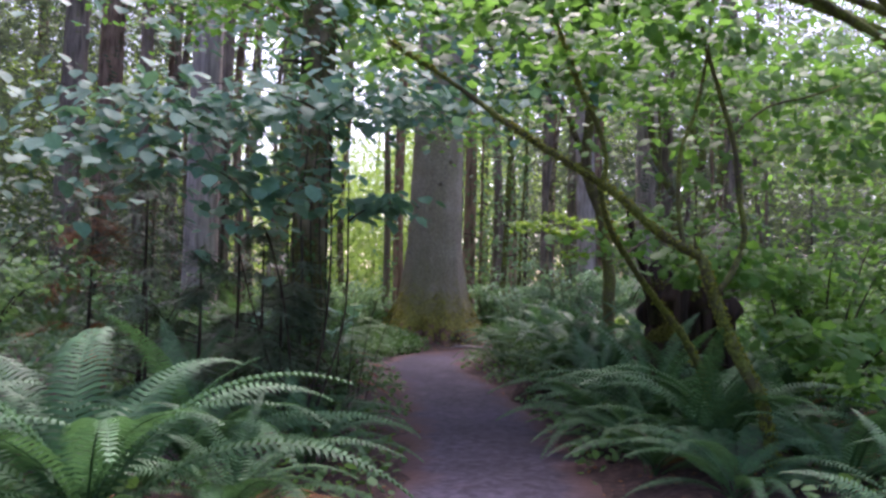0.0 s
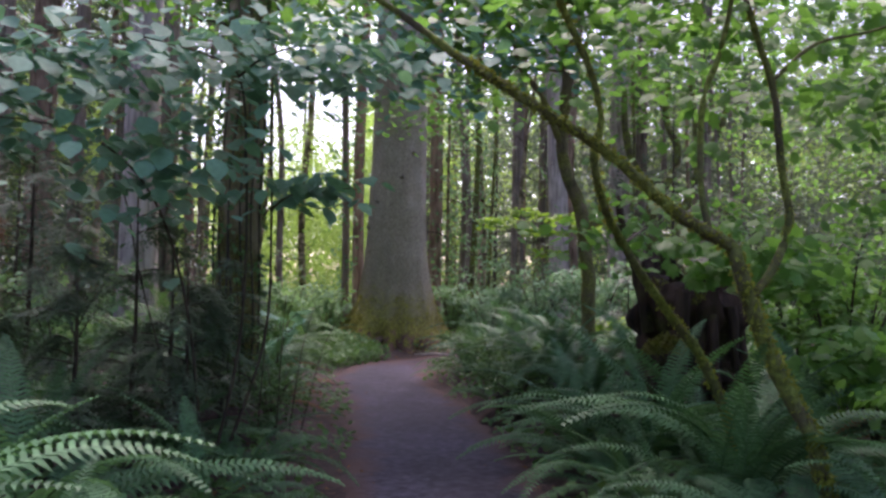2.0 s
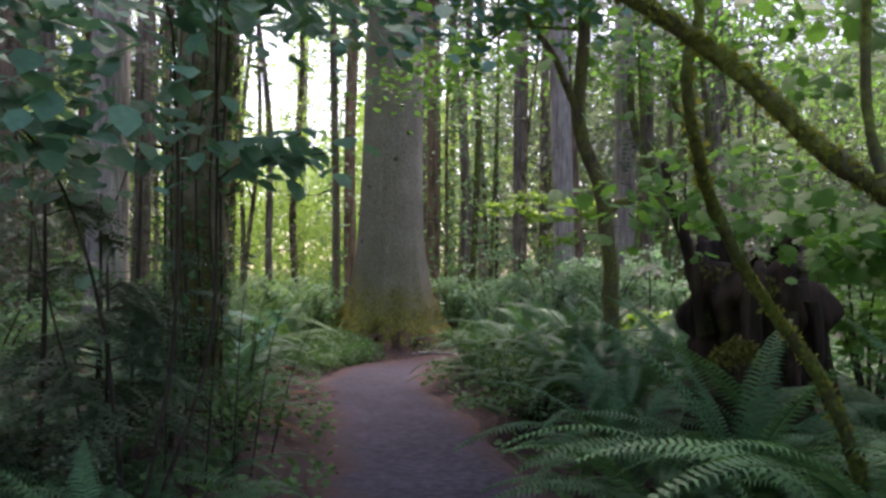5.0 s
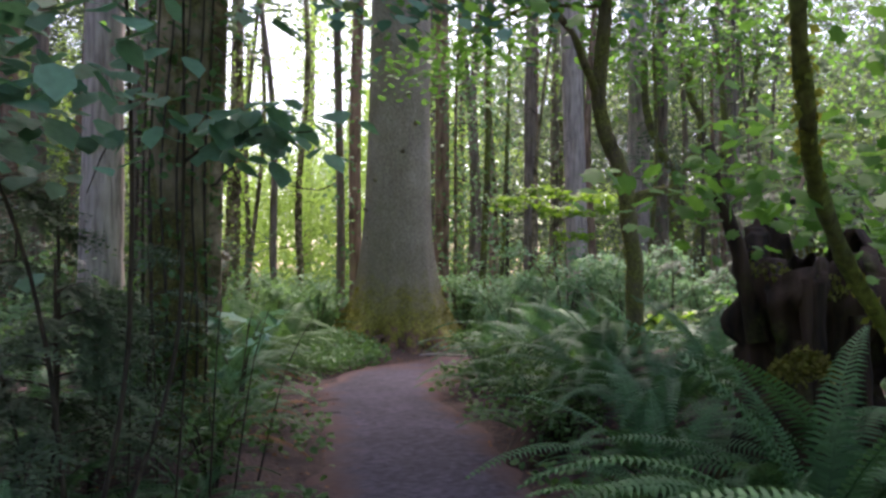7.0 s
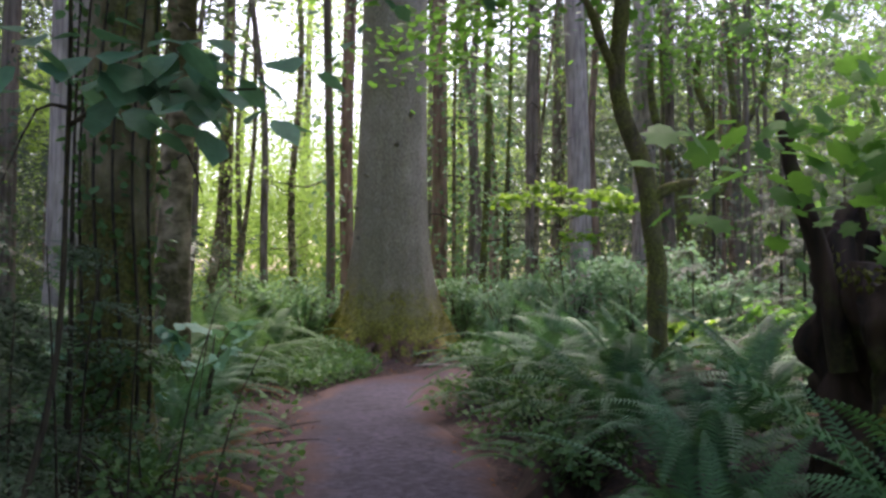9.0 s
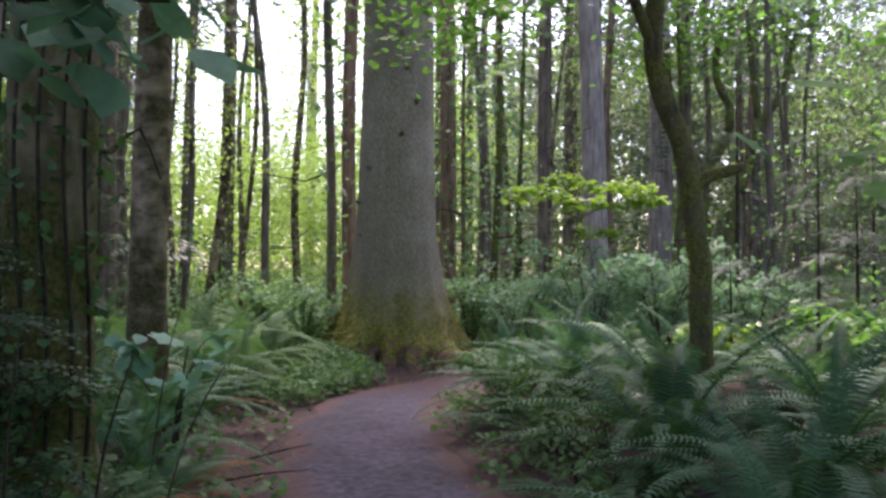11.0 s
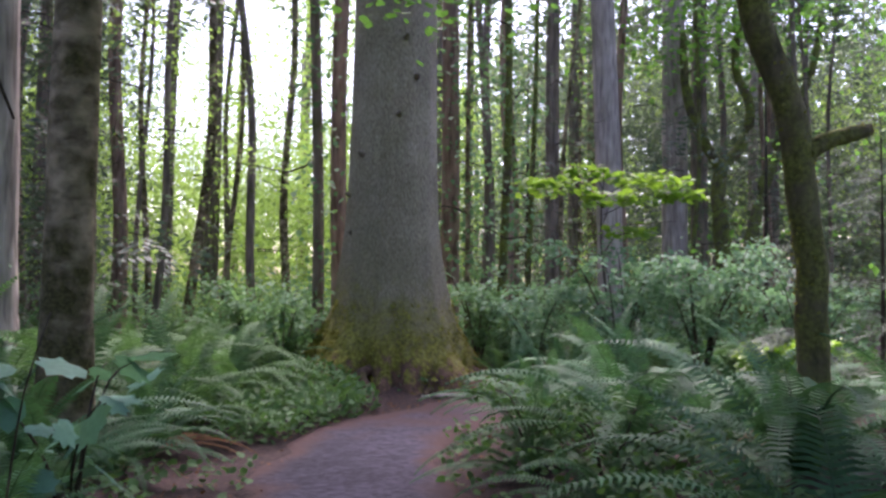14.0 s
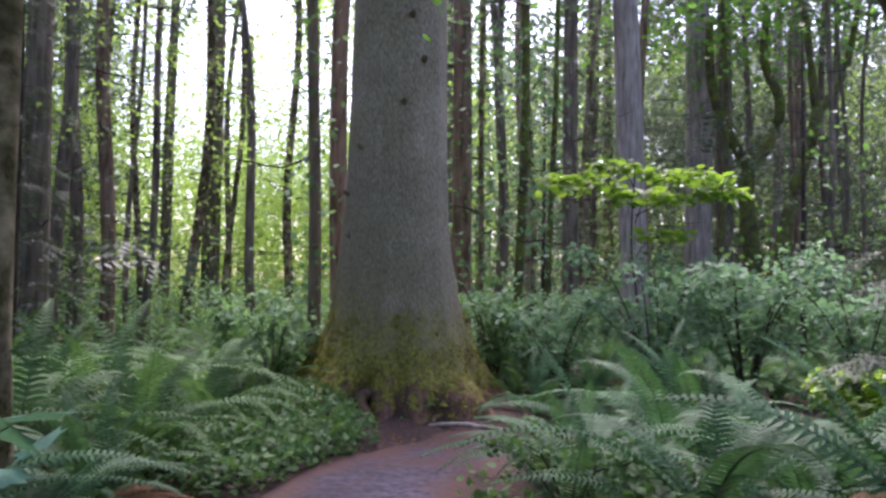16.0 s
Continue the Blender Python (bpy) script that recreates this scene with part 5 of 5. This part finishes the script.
# ---- ferns ----
def frond(length, rise, droop, pairs, wide, seed):
    """A frond on a curved midrib along +x: two rows of narrow leaflets."""
    g = np.random.default_rng(seed)
    n = 40
    ang = np.linspace(rise, -droop, n)
    pts = np.cumsum(np.stack([np.cos(ang), 0.05 * np.sin(np.linspace(0, 3, n)), np.sin(ang)], 1) * length / n, 0)
    pts = np.vstack([[0, 0, 0], pts])
    V, F = [], []
    for i in range(pairs):
        f = 0.10 + 0.89 * (i + 0.5) / pairs
        k = f * n
        p = pts[int(k)] + (pts[min(n, int(k) + 1)] - pts[int(k)]) * (k - int(k))
        t = pts[min(n, int(k) + 1)] - pts[int(k)]
        t /= np.linalg.norm(t) + 1e-9
        side = np.array([-t[1], t[0], 0]) / (math.hypot(t[0], t[1]) + 1e-9)
        up = np.cross(t, side)
        w = wide * min(1, 0.45 + 3 * (f - 0.1)) * (1 - max(0, (f - 0.45) / 0.56) ** 1.6) + 0.006
        b = 0.32 * length * 0.89 / pairs
        for s in (1, -1):
            d = side * s * 0.95 + t * 0.25 - up * (0.12 + 0.1 * g.uniform()) * -1 * 0.4
            ww = w * g.uniform(0.9, 1.08)
            m = len(V)
            V += [p - t * b, p + t * b, p + d * ww * 0.55 + t * b * 1.0 + up * 0.006, p + d * ww + t * b * 0.5 - up * 0.02 * ww / max(wide, 1e-3), p + d * ww * 0.5 - t * b * 0.7 + up * 0.004]
            tri = [(m, m + 1, m + 2), (m, m + 2, m + 4), (m + 4, m + 2, m + 3)]
            F += tri if s < 0 else [c[::-1] for c in tri]
    rv, rf = tube(pts[::5], 0.006, 0.0015, 3, 0, 1.0)
    return merge([(np.array(V), np.array(F)), (rv, rf)])


FRONDS = {}
for key, mat in (("sword", M_FERN), ("pale", M_FERN2), ("dead", M_DEAD)):
    FRONDS[key] = [mesh("frond", *frond(1.0, r, d, 38 if key != "pale" else 28, w, i), mat) for i, (r, d, w) in enumerate(((1.2, 0.5, 0.095), (1.0, 0.7, 0.088), (0.75, 0.45, 0.095), (1.42, -0.35, 0.085), (0.5, 0.7, 0.088), (1.35, 0.35, 0.1)))]


def fern(x, y, size, kind="sword", n=15, upright=0.0, label="", seed=0, dead=0, low=False):
    g = np.random.default_rng(seed)
    root = thing("fern", x, y, float(ground_z(x, y)) + 0.01, label or ("sword fern clump with arching dark green fronds" if kind == "sword" else "feathery pale green fern clump"), "fern", "ferns of the forest floor")
    for i in range(n + dead):
        which = FRONDS[kind if i < n else "dead"]
        v = g.integers(0, 3) if g.uniform() > upright + 0.12 else 3
        v = (5, 1, 5)[i % 3] if low else v
        ob = part("frond", which[4 if i >= n else v], root)
        s = size * g.uniform(0.75, 1.2)
        ob.matrix_local = Matrix.LocRotScale((0.03 * g.normal(), 0.03 * g.normal(), 0), Euler((g.normal(0, 0.12), g.normal(0, 0.12), 6.283 * i / n + g.normal(0, 0.2))), (s, s, s))
    return root


FERNS = [
    (2.5, 6.5, 0.75, "sword", 14), (2.6, 7.3, 0.8, "sword", 14), (2.7, 5.7, 0.8, "sword", 14), (3.5, 5.8, 1.0, "sword", 15), (4.3, 6.1, 1.1, "sword", 15), (2.9, 8.9, 0.8, "sword", 13), (-2.9, 5.0, 1.0, "sword", 14), (-3.2, 6.8, 1.0, "sword", 14),
    (-0.75, 6.75, 1.3, "sword", 17), (-0.35, 5.35, 0.85, "sword", 14), (-1.7, 7.3, 1.0, "sword", 14), (-2.3, 6.0, 1.0, "sword", 14), (-1.5, 5.2, 0.9, "sword", 12), (-1.0, 8.1, 0.9, "sword", 12),
    (3.05, 6.65, 1.15, "sword", 16), (3.9, 6.9, 1.15, "sword", 16), (2.75, 7.9, 1.0, "sword", 15), (3.3, 8.4, 1.0, "sword", 14), (4.6, 8.2, 1.0, "sword", 14), (3.1, 9.6, 1.05, "sword", 15), (3.6, 10.4, 1.15, "sword", 16),
    (3.5, 11.6, 1.2, "sword", 17), (4.5, 11.4, 1.1, "sword", 15), (4.0, 12.6, 1.25, "sword", 18), (5.2, 12.6, 1.1, "sword", 15), (3.6, 13.8, 1.2, "sword", 17), (5.6, 13.6, 1.2, "sword", 16), (4.6, 14.6, 1.25, "sword", 17),
    (3.5, 15.3, 1.0, "sword", 15), (4.4, 16.0, 1.25, "sword", 18), (5.6, 15.4, 1.1, "sword", 14), (4.2, 16.9, 1.0, "sword", 15), (4.9, 16.6, 1.1, "sword", 16), (4.4, 19.6, 0.8, "sword", 14), (5.1, 19.7, 0.9, "sword", 14), (3.7, 16.3, 0.9, "sword", 15), (3.15, 13.0, 0.75, "sword", 13), (3.1, 14.4, 0.75, "sword", 13), (2.9, 11.4, 0.7, "sword", 12), (0.25, 11.3, 0.7, "sword", 12), (0.2, 8.3, 0.75, "sword", 12), (0.05, 7.3, 0.75, "sword", 12), (0.45, 12.1, 0.6, "sword", 11), (5.2, 17.2, 1.15, "sword", 16), (6.4, 17.6, 1.1, "sword", 14), (5.4, 18.2, 0.9, "pale", 14),
    (4.4, 20.6, 0.8, "pale", 14), (4.9, 21.3, 0.9, "pale", 14), (5.9, 21.8, 0.9, "pale", 14), (3.9, 22.4, 0.9, "pale", 14),
    (-0.35, 14.9, 1.25, "sword", 17), (-0.85, 15.6, 1.3, "sword", 17), (0.2, 15.2, 0.9, "sword", 14),
    (0.15, 12.9, 0.85, "sword", 13), (-0.6, 12.4, 0.9, "sword", 13), (0.05, 14.1, 0.8, "sword", 12), (-0.9, 14.4, 1.0, "sword", 14), (0.3, 16.0, 0.85, "sword", 13), (-0.5, 16.9, 1.15, "pale", 18), (0.4, 17.3, 0.95, "pale", 16),
    (-1.3, 17.4, 1.2, "pale", 18), (-0.1, 18.4, 1.15, "pale", 18), (0.7, 18.9, 1.0, "pale", 16), (-1.0, 19.2, 1.2, "pale", 16), (0.5, 20.2, 1.1, "pale", 16), (-2.2, 18.6, 1.1, "pale", 14), (-0.4, 21.2, 1.1, "pale", 14), (1.2, 21.8, 1.0, "pale", 14), (-1.8, 22.8, 1.1, "pale", 14), (0.5, 23.0, 1.0, "pale", 14),
]
for i, (x, y, s, kd, n) in enumerate(FERNS):
    s = s * 1.28 if x < 1.5 and y > 16 else s
    if trail_gap(x, y)[0] < HALF + 0.3:
        continue
    fern(x, y, s * 1.15, kd, n + 2, seed=300 + i, dead=3 if i % 3 == 0 else 0)
fern(-0.98, 4.9, 1.5, "sword", 19, 0, "large sword fern arching over the edge of the path", 351, low=True)
fern(2.85, 6.5, 1.1, "sword", 12, 0.65, "upright sword fern under the vine maple", 355)
fern(-1.95, 4.4, 1.3, "sword", 17, 0, seed=352, low=True)
fern(3.0, 7.75, 1.3, "sword", 18, 0.35, "tall sword fern in front of the dark stump", 353)
fern(3.55, 8.2, 1.25, "sword", 17, 0.3, "tall sword fern in front of the dark stump", 354)
taken = [(-0.98, 4.9), (-1.95, 4.4), (3.0, 7.75), (3.55, 8.2)] + [(f[0], f[1]) for f in FERNS] + [(4.0, 9.25), (2.8, 20.75), (-0.1, 11.65), (-0.27, 15.6)]
k = tries = 0
while k < 130 and tries < 9000:
    tries += 1
    x, y = rng.uniform(-6, 10), rng.uniform(3, 26)
    if trail_gap(x, y)[0] < HALF + 0.6 or min((x - a) ** 2 + (y - b) ** 2 for a, b in taken) < 0.5 or (x - 2.8) ** 2 + (y - 20.75) ** 2 < 3 or (0 < x < 1.2 and 12 < y < 16) or (0.4 < x < 2.6 and 16.5 < y < 20) or (2 < x < 4.2 and 17 < y < 20.5):
        continue
    taken.append((x, y))
    fern(x, y, rng.uniform(0.75, 1.2) * (0.75 if trail_gap(x, y)[0] < 1.7 else 1), "pale" if y > 17 and rng.uniform() < 0.5 else "sword", 13, seed=400 + k)
    k += 1

k = tries = 0
while k < 46 and tries < 4000:
    tries += 1
    x, y = rng.uniform(-7, 1.6), rng.uniform(17, 28)
    if min((x - a) ** 2 + (y - b) ** 2 for a, b in taken) < 0.45 or (0.4 < x < 2.6 and y < 20):
        continue
    taken.append((x, y))
    fern(x, y, rng.uniform(1.0, 1.35), "pale", 14, seed=700 + k)
    k += 1
k = tries = 0
while k < 24 and tries < 4000:
    tries += 1
    x, y = rng.uniform(3.9, 10), rng.uniform(19.6, 27)
    if min((x - a) ** 2 + (y - b) ** 2 for a, b in taken) < 0.5 or trail_gap(x, y)[0] < HALF + 0.5:
        continue
    taken.append((x, y))
    fern(x, y, rng.uniform(0.9, 1.2), "pale", 13, seed=800 + k)
    k += 1

# ---- low cover, litter and sticks ----
def scatter(n, xr, yr, lo, hi, keep=None):
    x, y = rng.uniform(*xr, n), rng.uniform(*yr, n)
    d, s = trail_gap(x, y)
    ok = (d > HALF + lo) & (d < HALF + hi)
    if keep is not None:
        ok &= keep(x, y)
    x, y = x[ok], y[ok]
    return np.stack([x, y, ground_z(x, y)], 1)


P = scatter(62000, (-6, 12), (2, 28), -0.02, 9, lambda x, y: (np.sin(1.9 * x + y) + np.sin(2.3 * y - x) > -0.4) & ~((x > 0.65) & (x < 1.4) & (y > 12.9) & (y < 14.6)) & (np.hypot(x - 2.8, y - 20.75) > 1.25) & ~((x > 2.2) & (x < 4.1) & (y > 17.5) & (y < 20.4)) & ~((np.abs(y - x - 8.3) < 0.8) & (x > 2.7) & (x < 5.4)))
P[:, 2] += rng.uniform(0.02, 0.22, len(P))
stuff("ground_cover", *cloud(ROUND, P, 0.075, 0.5, 0.0), M_COVER, "small-leaved green plants covering the forest floor", "ground cover")
P = scatter(26000, (-26, 30), (-16, 48), 0.2, 60, lambda x, y: ~((x > -6) & (x < 12) & (y > 2) & (y < 28)))
P[:, 2] += rng.uniform(0.03, 0.35, len(P))
stuff("outer_cover", *cloud(ROUND, P, 0.2, 0.5, 0.0), M_COVER, "green plants covering the forest floor farther off", "ground cover")
P = scatter(9000, (0.2, 2.5), (16.4, 20.2), 0.05, 2.4, lambda x, y: (np.hypot(x - 2.8, y - 20.75) > 1.2) & (x < 2.5 - 0.25 * (y - 18)))
P[:, 2] += rng.uniform(0.02, 0.26, len(P))
stuff("green_cover", *cloud(OVAL, P[:5200], 0.085, 0.5, 0.2), M_COVER, "bright green leafy herbs at the foot of the spruce", "ground cover")
P = scatter(9000, (-3, 8), (3, 21), -0.35, 1.6)
P[:, 2] += 0.012
stuff("leaf_litter", *cloud(KITE, P[:4200], 0.045, 0.25, 0.0), M_DEAD, "fallen brown leaves and needles on the soil", "litter")
for i, (x, y, ln, a) in enumerate(((0.75, 13.6, 0.9, 0.6), (0.55, 14.3, 0.7, 2.2), (0.95, 14.1, 0.5, 1.2), (1.0, 17.9, 0.5, 2.4), (3.6, 19.2, 0.6, 2.9), (0.6, 12.9, 0.8, 0.2))):
    z = float(ground_z(x, y))
    st = new("stick", mesh("stick", *tube([(0, 0, 0.01), (ln * 0.5 * math.cos(a), ln * 0.5 * math.sin(a), 0.05), (ln * math.cos(a + 0.2), ln * math.sin(a + 0.2), 0.02)], 0.012, 0.005, 6, 0.1, 0.1, i), M_TWIG))
    st.location = (x, y, z)
    tagged(st, "fallen dead stick on brown soil", "stick", "fallen sticks")
pale = new("exposed_root", mesh("exposed_root", *tube([(0, 0, 0.0), (0.3, -0.2, 0.045), (0.62, -0.46, 0.04), (0.95, -0.62, 0.01), (1.2, -0.9, -0.02)], 0.03, 0.014, 8, 0.12, 0.06, 4), M_GREY, True))
pale.location = (3.05, 19.2, float(ground_z(3.6, 18.8)) + 0.03)
tagged(pale, "pale bare root along the reddish edge of the path", "root")
M_PEEL = bark_mat("orange_peeled_wood", (0.22, 0.08, 0.035), (0.5, 0.2, 0.1), 20, 0.5)
peel = new("stick", mesh("stick", *tube([(0, 0, 0.1), (0.08, -0.1, 0.06), (0.2, -0.24, 0.02)], 0.016, 0.008, 6, 0.1, 0.05, 5), M_PEEL, True))
peel.location = (0.55, 17.45, float(ground_z(0.6, 17.4)))
tagged(peel, "broken stick of fresh orange wood", "stick", "fallen sticks")
# bare dead stems on the west edge of the path
for i, (x, y, h, dx) in enumerate(((0.25, 9.2, 1.5, 0.1), (0.4, 9.5, 1.3, 0.05), (0.1, 9.7, 1.6, -0.1), (0.5, 9.9, 1.2, 0.2), (0.62, 10.4, 1.1, 0.35), (0.35, 12.2, 1.25, 0.2), (0.0, 9.3, 1.3, 0.0))):
    st = new("dead_stem", mesh("dead_stem", *tube([(0, 0, -0.05), (dx * 0.3, 0.02, h * 0.4), (dx * 0.6, 0, h * 0.75), (dx, 0.03, h)], 0.008, 0.003, 6, 0.08, 0.12, i), M_TWIG))
    st.location = (x, y, float(ground_z(x, y)))
    tagged(st, "thin bare dead stem beside the path", "stem", "bare stems")
# ivy up the dark trunk
P = np.stack([-0.1 + 0.27 * np.cos(a := rng.uniform(0, 6.28, 2000)), 11.65 + 0.27 * np.sin(a), 0.1 + 6.5 * rng.uniform(0, 1, 2000) ** 1.3], 1) + rng.normal(0, 0.05, (2000, 3))
ivy = thing("ivy", -0.1, 11.65, float(ground_z(-0.1, 11.65)), "dark ivy leaves climbing a conifer trunk", "ivy")
part("foliage", mesh("foliage", *cloud(ROUND, P - np.array(ivy.location), 0.075, 0.6, -0.6, face=-1.3), M_COVER), ivy)
for i in range(6):
    b = 3.6 + 0.45 * i
    part("vine", mesh("vine", *tube([(0.27 * math.cos(b + 0.15 * math.sin(k)), 0.27 * math.sin(b + 0.15 * math.sin(k)), 0.45 * k) for k in range(11)], 0.014, 0.006, 6, 0.1, 0.2, i), M_TWIG), ivy)
